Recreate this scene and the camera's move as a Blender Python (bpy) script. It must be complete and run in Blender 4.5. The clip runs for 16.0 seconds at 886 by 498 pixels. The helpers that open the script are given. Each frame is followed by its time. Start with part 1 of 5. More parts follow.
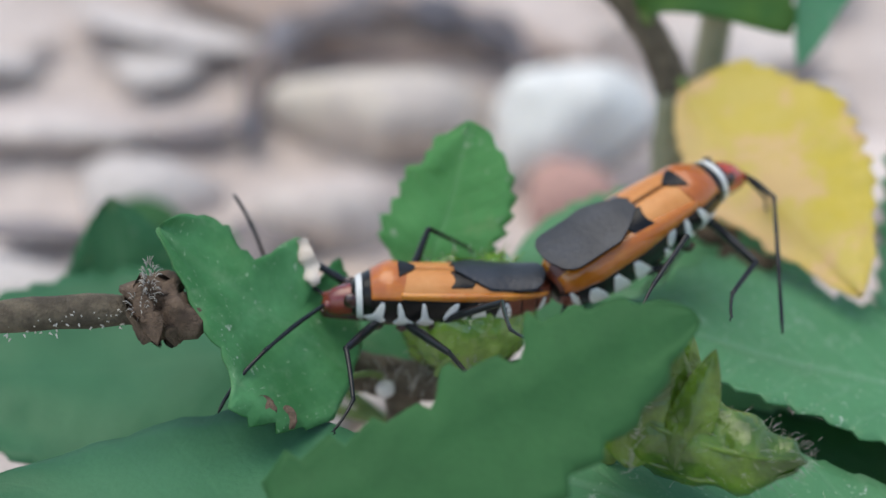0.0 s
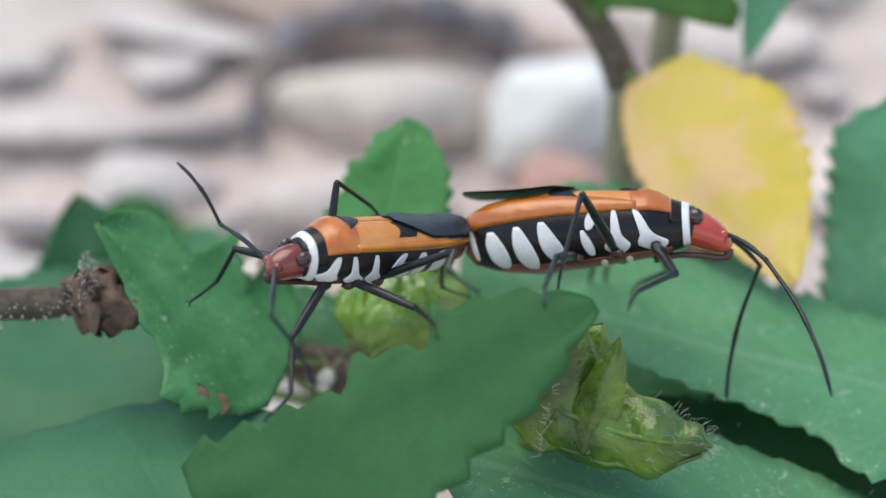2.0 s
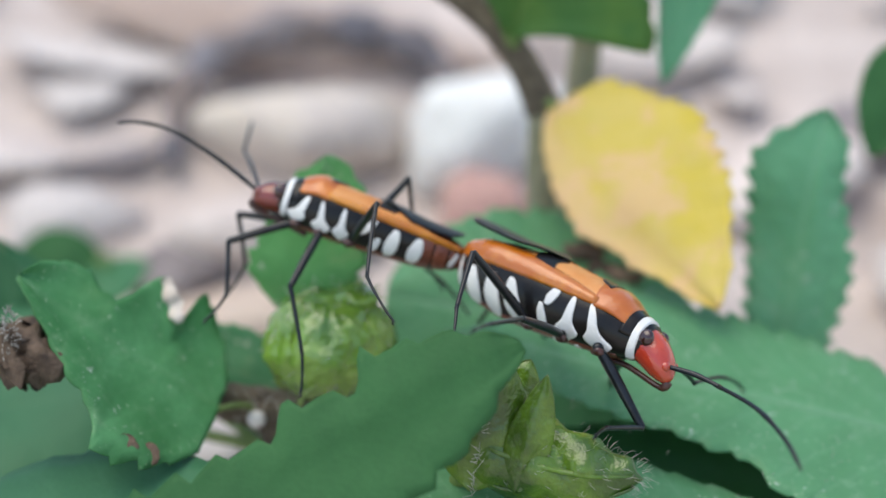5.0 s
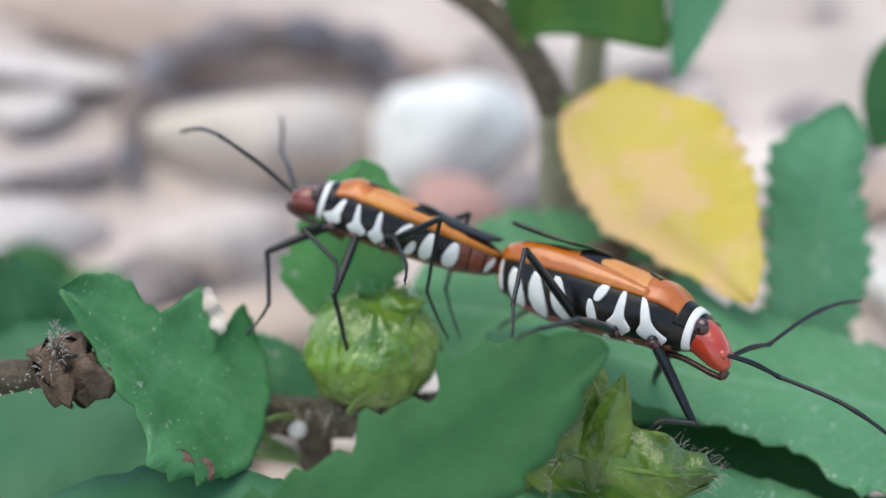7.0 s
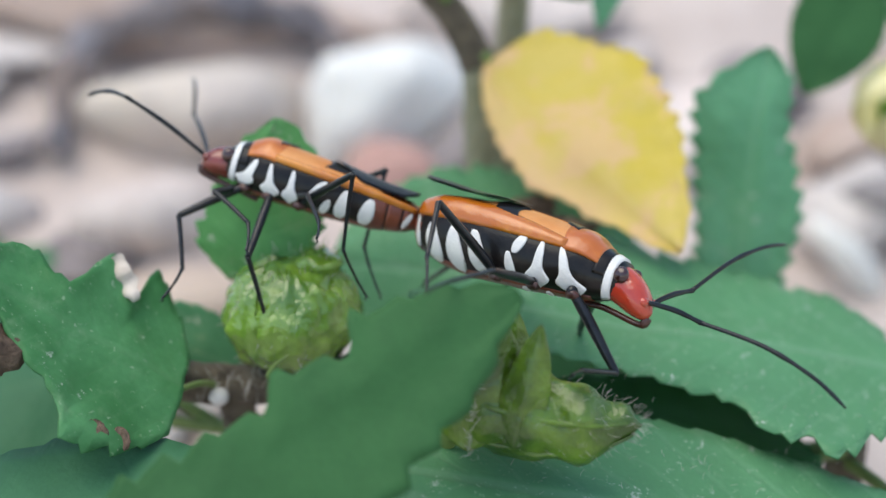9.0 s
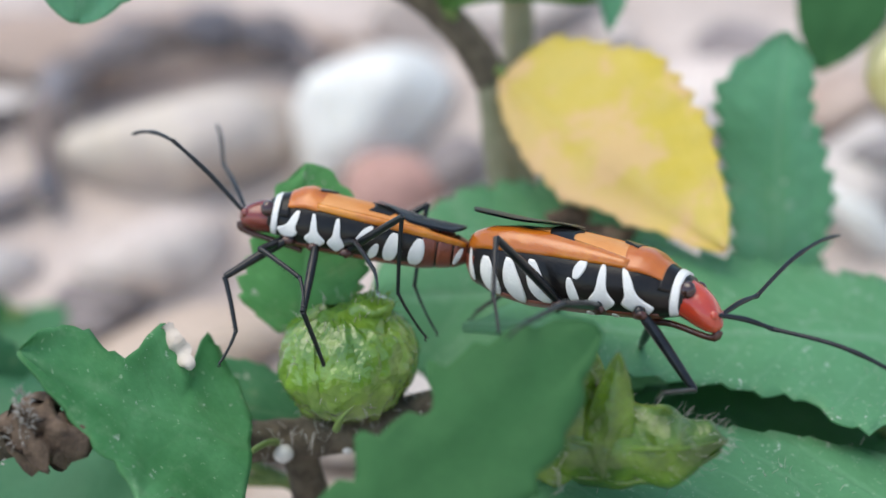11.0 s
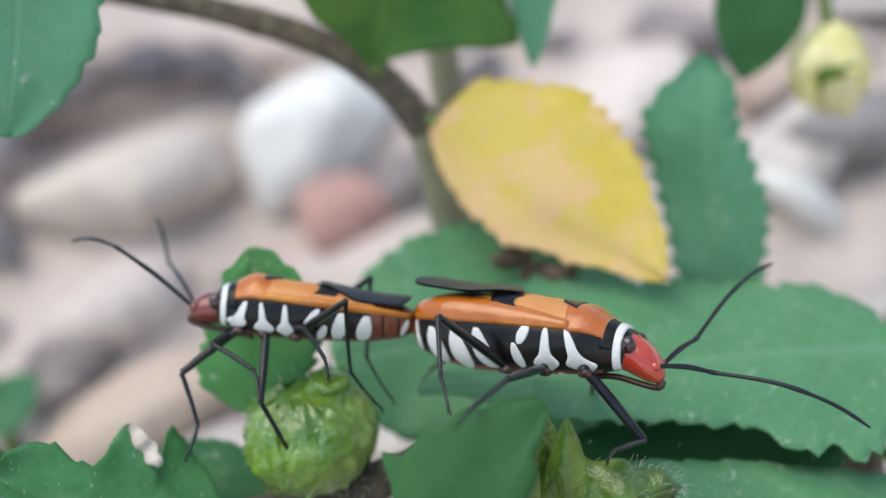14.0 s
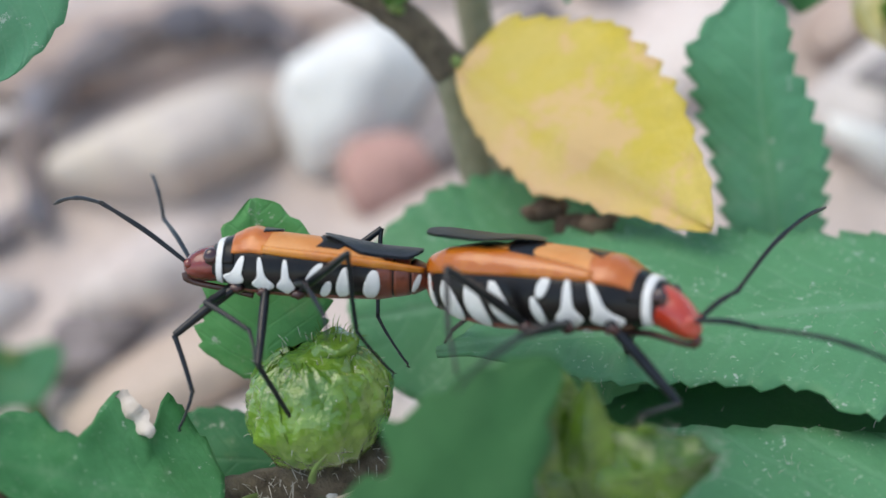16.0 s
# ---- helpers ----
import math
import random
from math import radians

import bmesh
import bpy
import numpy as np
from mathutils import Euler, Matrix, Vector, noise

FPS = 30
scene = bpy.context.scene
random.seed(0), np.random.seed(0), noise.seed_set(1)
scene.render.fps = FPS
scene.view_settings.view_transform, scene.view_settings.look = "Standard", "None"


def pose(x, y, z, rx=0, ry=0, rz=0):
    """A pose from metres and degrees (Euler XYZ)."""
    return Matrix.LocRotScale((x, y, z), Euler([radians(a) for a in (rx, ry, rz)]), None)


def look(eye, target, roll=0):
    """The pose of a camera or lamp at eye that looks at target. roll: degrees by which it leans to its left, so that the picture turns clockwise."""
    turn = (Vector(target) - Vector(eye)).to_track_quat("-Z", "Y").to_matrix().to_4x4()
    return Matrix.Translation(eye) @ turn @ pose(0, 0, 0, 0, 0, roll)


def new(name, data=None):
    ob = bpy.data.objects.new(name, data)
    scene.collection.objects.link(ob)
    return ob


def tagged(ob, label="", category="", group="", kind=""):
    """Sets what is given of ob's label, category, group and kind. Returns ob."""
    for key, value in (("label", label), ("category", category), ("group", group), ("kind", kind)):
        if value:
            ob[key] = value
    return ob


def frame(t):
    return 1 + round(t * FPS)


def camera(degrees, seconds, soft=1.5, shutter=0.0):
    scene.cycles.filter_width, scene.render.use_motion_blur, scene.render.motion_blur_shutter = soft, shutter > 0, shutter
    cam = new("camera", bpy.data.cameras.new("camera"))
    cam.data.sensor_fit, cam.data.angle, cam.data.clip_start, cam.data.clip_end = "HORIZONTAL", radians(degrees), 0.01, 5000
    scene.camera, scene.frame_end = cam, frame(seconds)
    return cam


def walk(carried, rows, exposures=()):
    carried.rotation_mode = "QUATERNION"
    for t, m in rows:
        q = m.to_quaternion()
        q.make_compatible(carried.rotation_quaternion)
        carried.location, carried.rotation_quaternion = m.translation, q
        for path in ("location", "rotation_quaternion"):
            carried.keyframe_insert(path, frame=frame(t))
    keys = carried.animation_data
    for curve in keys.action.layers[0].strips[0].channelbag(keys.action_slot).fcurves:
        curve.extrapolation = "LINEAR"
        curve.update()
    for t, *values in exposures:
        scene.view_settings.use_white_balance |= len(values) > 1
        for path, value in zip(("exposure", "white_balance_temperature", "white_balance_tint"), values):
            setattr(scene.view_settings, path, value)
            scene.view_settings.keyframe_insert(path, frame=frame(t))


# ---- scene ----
# Lengths below are in centimetres unless they stand in PATH; CM turns them into metres.
CM = 0.01
PATH = [
    (0, (0.00051, -0.08601, 0.05303), (-0.00760, 0.00807, 0.02012), 2.36),
    (0.5, (0.00286, -0.08666, 0.05355), (-0.00808, 0.00696, 0.02016), 1.45),
    (1, (0.00466, -0.08709, 0.05365), (-0.00687, 0.00642, 0.02013), 1.40),
    (1.2, (0.00551, -0.08734, 0.05410), (-0.00704, 0.00689, 0.02308), 1.33),
    (1.5, (0.00678, -0.08773, 0.05478), (-0.00540, 0.00558, 0.02093), 1.23),
    (1.7, (0.00772, -0.08778, 0.05455), (-0.00729, 0.00593, 0.02306), 1.12),
    (2, (0.00912, -0.08787, 0.05422), (-0.00397, 0.00547, 0.02079), 0.96),
    (2.5, (0.01064, -0.08820, 0.05392), (-0.00323, 0.00520, 0.02100), 0.52),
    (3, (0.00831, -0.08790, 0.05643), (-0.00495, 0.00541, 0.02298), 0.50),
    (3.5, (0.00955, -0.08696, 0.06088), (-0.00392, 0.00611, 0.02687), 0.02),
    (3.7, (0.00963, -0.08746, 0.05999), (-0.00529, 0.00548, 0.02621), -0.09),
    (4, (0.00975, -0.08821, 0.05865), (-0.00318, 0.00512, 0.02514), -0.27),
    (4.2, (0.01248, -0.08772, 0.05813), (-0.00017, 0.00555, 0.02434), -0.67),
    (6.3, (-0.00007, -0.08655, 0.05549), (-0.00084, 0.00767, 0.02197), 0.95),
    (6.5, (-0.00072, -0.08633, 0.05575), (-0.00113, 0.00790, 0.02228), 0.68),
    (7, (-0.00142, -0.08636, 0.05567), (-0.00150, 0.00795, 0.02245), 0.10),
    (7.5, (-0.00158, -0.08525, 0.05798), (-0.00098, 0.00900, 0.02455), -0.24),
    (7.7, (-0.00136, -0.08517, 0.05651), (0.00083, 0.00930, 0.02379), -0.23),
    (8, (-0.00103, -0.08505, 0.05430), (0.00084, 0.00905, 0.02051), -0.20),
    (8.5, (0.00111, -0.08506, 0.05355), (0.00315, 0.00881, 0.01912), -0.55),
    (8.7, (0.00149, -0.08532, 0.05357), (0.00343, 0.00866, 0.01944), -0.90),
    (10.8, (-0.00065, -0.08140, 0.05814), (0.00231, 0.01019, 0.01811), -7.16),
    (11, (-0.00391, -0.08199, 0.05699), (0.00100, 0.01097, 0.02047), -7.32),
    (11.5, (-0.00241, -0.08206, 0.05593), (0.00274, 0.01151, 0.02104), -8.97),
    (12, (-0.00085, -0.08058, 0.06147), (0.00488, 0.01277, 0.02609), -10.70),
    (12.5, (-0.00656, -0.08036, 0.06013), (-0.00097, 0.01171, 0.02150), -11.72),
    (12.7, (-0.00520, -0.08092, 0.05896), (0.00016, 0.01042, 0.01861), -11.87),
    (13, (-0.00315, -0.08177, 0.05720), (0.00266, 0.01061, 0.01935), -12.09),
    (13.5, (-0.00062, -0.08230, 0.05806), (0.00416, 0.00986, 0.01954), -13.31),
    (14, (-0.00068, -0.08163, 0.06439), (0.00472, 0.00961, 0.02382), -13.45),
    (14.5, (-0.00475, -0.08096, 0.06262), (0.00062, 0.01000, 0.02140), -13.63),
    (15, (-0.00149, -0.08167, 0.05971), (0.00202, 0.00981, 0.01947), -14.67),
    (15.5, (0.00494, -0.07663, 0.05795), (0.00436, 0.01497, 0.01785), -15.52),
    (16, (0.00316, -0.07535, 0.05877), (0.00266, 0.01616, 0.01844), -15.71),
]
cam = camera(30.0, 16.0, soft=1.5)
cam.data.dof.use_dof = True
cam.data.dof.focus_distance = 0.0838
cam.data.dof.aperture_fstop = 22.0
walk(cam, [(t, look(eye, target, roll)) for t, eye, target, roll in PATH], exposures=[(0, 0.74, 7300, 6), (0.5, 0.92, 7300, 6), (1, 0.95, 7300, 6), (2.5, 0.9, 7300, 6), (4, 0.96, 7300, 6), (6.5, 0.96, 7300, 6), (8, 0.94, 7300, 6), (11, 0.96, 7300, 6), (12, 0.84, 7300, 6), (13, 0.9, 7300, 6), (15, 0.9, 7300, 6), (16, 0.85, 7300, 6)])

# ---- light: soft daylight in open shade ----
world = bpy.data.worlds.new("sky")
scene.world = world
world.use_nodes = True
sky = world.node_tree.nodes.new("ShaderNodeTexSky")
sky.sky_type, sky.sun_disc = "NISHITA", False
sky.sun_elevation, sky.sun_rotation = radians(74), radians(247)
world.node_tree.links.new(sky.outputs[0], world.node_tree.nodes["Background"].inputs[0])
world.node_tree.nodes["Background"].inputs[1].default_value = 0.145
sun = new("sun", bpy.data.lights.new("sun", "SUN"))
sun.data.energy, sun.data.angle, sun.data.color = 1.05, radians(60), (1.0, 0.95, 0.88)
sun.matrix_world = look((-0.35, -0.15, 1.3), (0, 0, 0))


# ---- materials ----
def nodes_of(name):
    m = bpy.data.materials.new(name)
    m.use_nodes = True
    return m, m.node_tree.nodes, m.node_tree.links, m.node_tree.nodes["Principled BSDF"]


def node(nodes, kind, **values):
    n = nodes.new(kind)
    for key, value in values.items():
        n.inputs[key].default_value = value
    return n


def mixed(nodes, links, factor, a, b):
    """A colour mix; each input is a socket or a constant."""
    n = nodes.new("ShaderNodeMix")
    n.data_type = "RGBA"
    for socket, value in ((n.inputs[0], factor), (n.inputs[6], a), (n.inputs[7], b)):
        if isinstance(value, bpy.types.NodeSocket):
            links.new(value, socket)
        else:
            socket.default_value = value if isinstance(value, float) else (*value, 1.0)
    return n.outputs[2]


def maths(nodes, links, how, a, b=0.0):
    n = nodes.new("ShaderNodeMath")
    n.operation = how
    for socket, value in ((n.inputs[0], a), (n.inputs[1], b)):
        if isinstance(value, bpy.types.NodeSocket):
            links.new(value, socket)
        else:
            socket.default_value = value
    return n.outputs[0]


def ramp(nodes, links, value, low, high):
    n = nodes.new("ShaderNodeMapRange")
    n.interpolation_type = "SMOOTHSTEP"
    n.inputs[1].default_value, n.inputs[2].default_value = low, high
    links.new(value, n.inputs[0])
    return n.outputs[0]


def grain(nodes, links, scale, detail=4.0, rough=0.6):
    """Noise over the object's own space; scale in cells per centimetre."""
    co = nodes.new("ShaderNodeTexCoord")
    n = node(nodes, "ShaderNodeTexNoise", Scale=scale * 100, Detail=detail, Roughness=rough)
    links.new(co.outputs["Object"], n.inputs["Vector"])
    return n.outputs[0]


def bumped(nodes, links, shader, height, strength, distance):
    n = nodes.new("ShaderNodeBump")
    n.inputs["Strength"].default_value, n.inputs["Distance"].default_value = strength, distance
    links.new(height, n.inputs["Height"])
    links.new(n.outputs[0], shader.inputs["Normal"])
    links.new(n.outputs[0], shader.inputs["Coat Normal"])


def plain(name, a, b, scale=6.0, rough=0.4, bump=0.2, coat=0.0, shift=0.0, gloss=0.5):
    """A surface of two mottled colours with fine relief. shift: how far each piece strays in value."""
    m, nodes, links, shader = nodes_of(name)
    coarse, fine = grain(nodes, links, scale), grain(nodes, links, scale * 7, 3.0)
    colour = mixed(nodes, links, ramp(nodes, links, coarse, 0.35, 0.65), a, b)
    dark = tuple(v * 0.6 for v in a)
    colour = mixed(nodes, links, maths(nodes, links, "MULTIPLY", ramp(nodes, links, fine, 0.55, 0.8), 0.4), colour, dark)
    if shift:
        info = nodes.new("ShaderNodeObjectInfo")
        hue = nodes.new("ShaderNodeHueSaturation")
        links.new(colour, hue.inputs["Color"])
        links.new(maths(nodes, links, "ADD", maths(nodes, links, "MULTIPLY", info.outputs["Random"], 2 * shift), 1 - shift), hue.inputs["Value"])
        colour = hue.outputs[0]
    links.new(colour, shader.inputs["Base Color"])
    shader.inputs["Roughness"].default_value = rough
    shader.inputs["Coat Weight"].default_value = coat
    shader.inputs["Coat Roughness"].default_value = 0.12
    shader.inputs["Specular IOR Level"].default_value = gloss
    bumped(nodes, links, shader, fine, bump, 0.0002)
    return m


def rocky(name, a, b, c, shift=0.2):
    """Stone in three tones: broad stains, streaks of c and fine grit."""
    m, nodes, links, shader = nodes_of(name)
    colour = mixed(nodes, links, ramp(nodes, links, grain(nodes, links, 0.9, 5.0), 0.38, 0.62), a, b)
    streaks = ramp(nodes, links, grain(nodes, links, 0.55, 6.0, 0.65), 0.56, 0.68)
    colour = mixed(nodes, links, maths(nodes, links, "MULTIPLY", streaks, 0.75), colour, c)
    grit = grain(nodes, links, 9.0, 4.0)
    colour = mixed(nodes, links, maths(nodes, links, "MULTIPLY", ramp(nodes, links, grit, 0.5, 0.75), 0.5), colour, tuple(v * 0.5 for v in a))
    info = nodes.new("ShaderNodeObjectInfo")
    hue = nodes.new("ShaderNodeHueSaturation")
    links.new(colour, hue.inputs["Color"])
    links.new(maths(nodes, links, "ADD", maths(nodes, links, "MULTIPLY", info.outputs["Random"], 2 * shift), 1 - shift), hue.inputs["Value"])
    links.new(hue.outputs[0], shader.inputs["Base Color"])
    shader.inputs["Roughness"].default_value = 0.9
    bumped(nodes, links, shader, grain(nodes, links, 3.0, 6.0), 0.8, 0.0006)
    return m


def leafy(name, a, b, vein, spot=(0.35, 0.42, 0.2), spots=0.0, blotch=(0.3, 0.2, 0.1), blotches=0.0, rough=0.5, through_light=0.25, count=8.0, vein_amount=0.28, relief=0.8, margin=None):
    """A leaf blade: mottled green, midrib and slanting side veins along the blade's own map, pale flecks and brown blotches."""
    m, nodes, links, shader = nodes_of(name)
    uv = nodes.new("ShaderNodeUVMap")
    split = nodes.new("ShaderNodeSeparateXYZ")
    links.new(uv.outputs[0], split.inputs[0])
    along, side = split.outputs[0], maths(nodes, links, "ABSOLUTE", maths(nodes, links, "SUBTRACT", maths(nodes, links, "MULTIPLY", split.outputs[1], 2.0), 1.0))
    wander = maths(nodes, links, "MULTIPLY", grain(nodes, links, 3.0), 0.7)
    phase = maths(nodes, links, "FRACT", maths(nodes, links, "ADD", maths(nodes, links, "SUBTRACT", maths(nodes, links, "MULTIPLY", along, count), maths(nodes, links, "MULTIPLY", side, 2.6)), wander))
    near = maths(nodes, links, "ABSOLUTE", maths(nodes, links, "SUBTRACT", phase, 0.5))
    lateral = maths(nodes, links, "SUBTRACT", 1.0, ramp(nodes, links, near, 0.02, 0.11))
    midrib = maths(nodes, links, "SUBTRACT", 1.0, ramp(nodes, links, side, 0.012, 0.06))
    veins = maths(nodes, links, "MAXIMUM", maths(nodes, links, "MULTIPLY", lateral, 0.4), midrib)
    cells = grain(nodes, links, 30.0, 3.0)
    colour = mixed(nodes, links, ramp(nodes, links, grain(nodes, links, 2.0), 0.3, 0.7), a, b)
    colour = mixed(nodes, links, maths(nodes, links, "MULTIPLY", cells, 0.35), colour, tuple(v * 0.55 for v in a))
    colour = mixed(nodes, links, maths(nodes, links, "MULTIPLY", veins, vein_amount), colour, vein)
    if spots:
        flecks = ramp(nodes, links, grain(nodes, links, 27.0, 3.0), 0.78 - spots, 0.9 - spots)
        colour = mixed(nodes, links, maths(nodes, links, "MULTIPLY", flecks, 0.6), colour, spot)
        bloom = ramp(nodes, links, grain(nodes, links, 4.5, 4.0), 0.55, 0.8)
        colour = mixed(nodes, links, maths(nodes, links, "MULTIPLY", bloom, 0.35), colour, spot)
        clusters = ramp(nodes, links, grain(nodes, links, 2.6, 3.0), 0.5, 0.62)
        scars = maths(nodes, links, "MULTIPLY", clusters, ramp(nodes, links, grain(nodes, links, 15.0, 5.0, 0.75), 0.585, 0.66))
        colour = mixed(nodes, links, maths(nodes, links, "MULTIPLY", scars, 0.8), colour, tuple(0.5 * v + 0.38 for v in spot))
    if blotches:
        patches = ramp(nodes, links, grain(nodes, links, 1.6, 5.0, 0.7), 0.86 - blotches, 0.95 - blotches)
        colour = mixed(nodes, links, patches, colour, blotch)
    if margin:
        worn = maths(nodes, links, "ADD", split.outputs[1], maths(nodes, links, "MULTIPLY", grain(nodes, links, 2.2, 4.0), 0.5))
        colour = mixed(nodes, links, maths(nodes, links, "SUBTRACT", 0.9, maths(nodes, links, "MULTIPLY", ramp(nodes, links, worn, 0.4, 0.9), 0.9)), colour, margin)
    links.new(colour, shader.inputs["Base Color"])
    shader.inputs["Roughness"].default_value = rough
    shader.inputs["Specular IOR Level"].default_value = 0.35
    height = maths(nodes, links, "SUBTRACT", maths(nodes, links, "MULTIPLY", cells, 0.5), maths(nodes, links, "MULTIPLY", veins, relief))
    bumped(nodes, links, shader, height, 0.35, 0.00025)
    glow = nodes.new("ShaderNodeBsdfTranslucent")
    links.new(colour, glow.inputs[0])
    mix = node(nodes, "ShaderNodeMixShader", Fac=through_light)
    links.new(shader.outputs[0], mix.inputs[1])
    links.new(glow.outputs[0], mix.inputs[2])
    links.new(mix.outputs[0], nodes["Material Output"].inputs[0])
    return m


GREEN = leafy("leaf_green", (0.05, 0.2, 0.085), (0.065, 0.25, 0.105), (0.16, 0.33, 0.17), spots=0.04)
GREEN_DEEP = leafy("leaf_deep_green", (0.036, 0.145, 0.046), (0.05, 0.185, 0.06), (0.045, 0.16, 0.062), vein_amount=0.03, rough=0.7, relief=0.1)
GREEN_PALE = leafy("leaf_pale_green", (0.11, 0.325, 0.15), (0.135, 0.38, 0.185), (0.26, 0.46, 0.31), spot=(0.38, 0.56, 0.4), spots=0.17, count=10.0)
GREEN_FRESH = leafy("leaf_fresh_green", (0.10, 0.34, 0.10), (0.13, 0.41, 0.13), (0.2, 0.42, 0.19), spots=0.07, blotches=0.12, blotch=(0.2, 0.12, 0.06))
GREEN_LIGHT = leafy("leaf_light_green", (0.13, 0.39, 0.21), (0.16, 0.45, 0.25), (0.3, 0.55, 0.36), spot=(0.4, 0.6, 0.42), spots=0.1, vein_amount=0.2)
GREEN_OLIVE = leafy("leaf_olive", (0.055, 0.18, 0.038), (0.13, 0.27, 0.045), (0.18, 0.3, 0.08), vein_amount=0.3)
GREEN_EATEN = leafy("leaf_eaten", (0.055, 0.235, 0.075), (0.13, 0.40, 0.165), (0.2, 0.36, 0.2), spot=(0.42, 0.58, 0.38), spots=0.15, blotches=0.15, blotch=(0.16, 0.1, 0.05), vein_amount=0.12, relief=0.25)
GREEN_STAINED = leafy("leaf_stained", (0.055, 0.20, 0.095), (0.07, 0.24, 0.115), (0.12, 0.3, 0.16), blotches=0.2, blotch=(0.3, 0.22, 0.14), vein_amount=0.1, relief=0.25)
YELLOW = leafy("leaf_yellow", (0.78, 0.62, 0.085), (0.82, 0.66, 0.19), (0.84, 0.72, 0.4), blotches=0.39, blotch=(0.80, 0.57, 0.27), margin=(0.8, 0.55, 0.31), vein_amount=0.12, relief=0.2, rough=0.6, through_light=0.3)
BARK = plain("stem_bark", (0.075, 0.06, 0.042), (0.16, 0.13, 0.09), 9.0, 0.85, 1.0)
BARK_PALE = plain("stem_pale", (0.21, 0.21, 0.13), (0.30, 0.29, 0.2), 5.0, 0.75, 0.4)
STEM_GREEN = plain("stem_green", (0.12, 0.2, 0.05), (0.17, 0.24, 0.07), 8.0, 0.6, 0.3)
WITHERED = plain("withered", (0.07, 0.045, 0.03), (0.17, 0.115, 0.08), 8.0, 0.85, 0.8)
FLAKE = plain("dry_flake", (0.55, 0.47, 0.4), (0.68, 0.6, 0.53), 6.0, 0.8, 0.4)
FUZZ_GREY = plain("grey_fuzz", (0.34, 0.32, 0.29), (0.46, 0.44, 0.41), 8.0, 0.9, 0.3)
FUZZ = plain("pale_fuzz", (0.5, 0.47, 0.43), (0.62, 0.6, 0.55), 8.0, 0.9, 0.3)
BUD = plain("bud_green", (0.075, 0.185, 0.016), (0.22, 0.375, 0.045), 1.8, 0.22, 0.9, coat=1.0)
BUD_DARK = plain("bud_deep_green", (0.036, 0.085, 0.008), (0.125, 0.23, 0.018), 2.6, 0.28, 0.8, coat=0.8, gloss=0.3)
PETAL = plain("petal_cream", (0.74, 0.64, 0.22), (0.78, 0.71, 0.4), 5.0, 0.6, 0.2)
ORANGE = plain("shell_orange", (0.66, 0.21, 0.03), (0.46, 0.115, 0.018), 3.2, 0.3, 0.14, coat=0.5)
TAN = plain("wing_tan_orange", (0.66, 0.28, 0.085), (0.60, 0.22, 0.05), 6.0, 0.45, 0.2, coat=0.15)
ORANGE_RIM = plain("shell_rim_orange", (0.62, 0.23, 0.022), (0.46, 0.12, 0.012), 3.0, 0.22, 0.2, coat=0.6)
BLACK = plain("shell_black", (0.006, 0.006, 0.007), (0.014, 0.011, 0.01), 6.0, 0.3, 0.08, coat=0.25, gloss=0.2)
MEMBRANE = plain("wing_membrane", (0.018, 0.021, 0.029), (0.03, 0.035, 0.047), 5.0, 0.42, 0.3)
LIMB = plain("limb_black", (0.006, 0.007, 0.009), (0.012, 0.014, 0.018), 12.0, 0.3, 0.08, coat=0.5, gloss=0.15)
WHITE = plain("shell_white", (0.78, 0.78, 0.76), (0.7, 0.7, 0.7), 8.0, 0.3, 0.2, coat=0.4)
RED_DARK = plain("shell_dark_red", (0.23, 0.028, 0.018), (0.14, 0.018, 0.014), 5.0, 0.2, 0.12, coat=0.8)
RED = plain("shell_red", (0.52, 0.06, 0.022), (0.42, 0.035, 0.018), 5.0, 0.18, 0.12, coat=0.9)
RED_BROWN = plain("belly_red_brown", (0.2, 0.045, 0.02), (0.12, 0.03, 0.018), 8.0, 0.35, 0.3, coat=0.3)
BEAK = plain("beak_dark_brown", (0.07, 0.018, 0.012), (0.04, 0.012, 0.01), 8.0, 0.3, 0.2, coat=0.4)
EYE = plain("eye_dark", (0.03, 0.008, 0.008), (0.05, 0.012, 0.012), 9.0, 0.15, 0.05, coat=0.8)
PEARL = plain("pearl", (0.62, 0.61, 0.58), (0.7, 0.69, 0.66), 6.0, 0.25, 0.1, coat=0.5)
SOIL = rocky("soil", (0.51, 0.43, 0.395), (0.62, 0.535, 0.495), (0.33, 0.28, 0.28), 0.0)
STONE_PINK = rocky("stone_pink", (0.62, 0.52, 0.48), (0.69, 0.61, 0.57), (0.42, 0.36, 0.36), 0.1)
STONE_GREY = rocky("stone_grey", (0.54, 0.485, 0.465), (0.64, 0.585, 0.555), (0.40, 0.35, 0.35), 0.1)
STONE_CREAM = rocky("stone_cream", (0.66, 0.575, 0.49), (0.58, 0.51, 0.47), (0.42, 0.36, 0.34), 0.08)
STONE_WHITE = rocky("stone_white", (0.86, 0.85, 0.82), (0.82, 0.81, 0.78), (0.72, 0.7, 0.68), 0.03)
STONE_RED = rocky("stone_red", (0.50, 0.30, 0.26), (0.44, 0.26, 0.235), (0.32, 0.2, 0.19), 0.05)
STONE_PEACH = rocky("stone_peach", (0.56, 0.44, 0.36), (0.62, 0.5, 0.42), (0.44, 0.36, 0.32), 0.05)
STONE_SLATE = rocky("stone_slate", (0.25, 0.23, 0.235), (0.33, 0.3, 0.3), (0.16, 0.15, 0.16), 0.05)
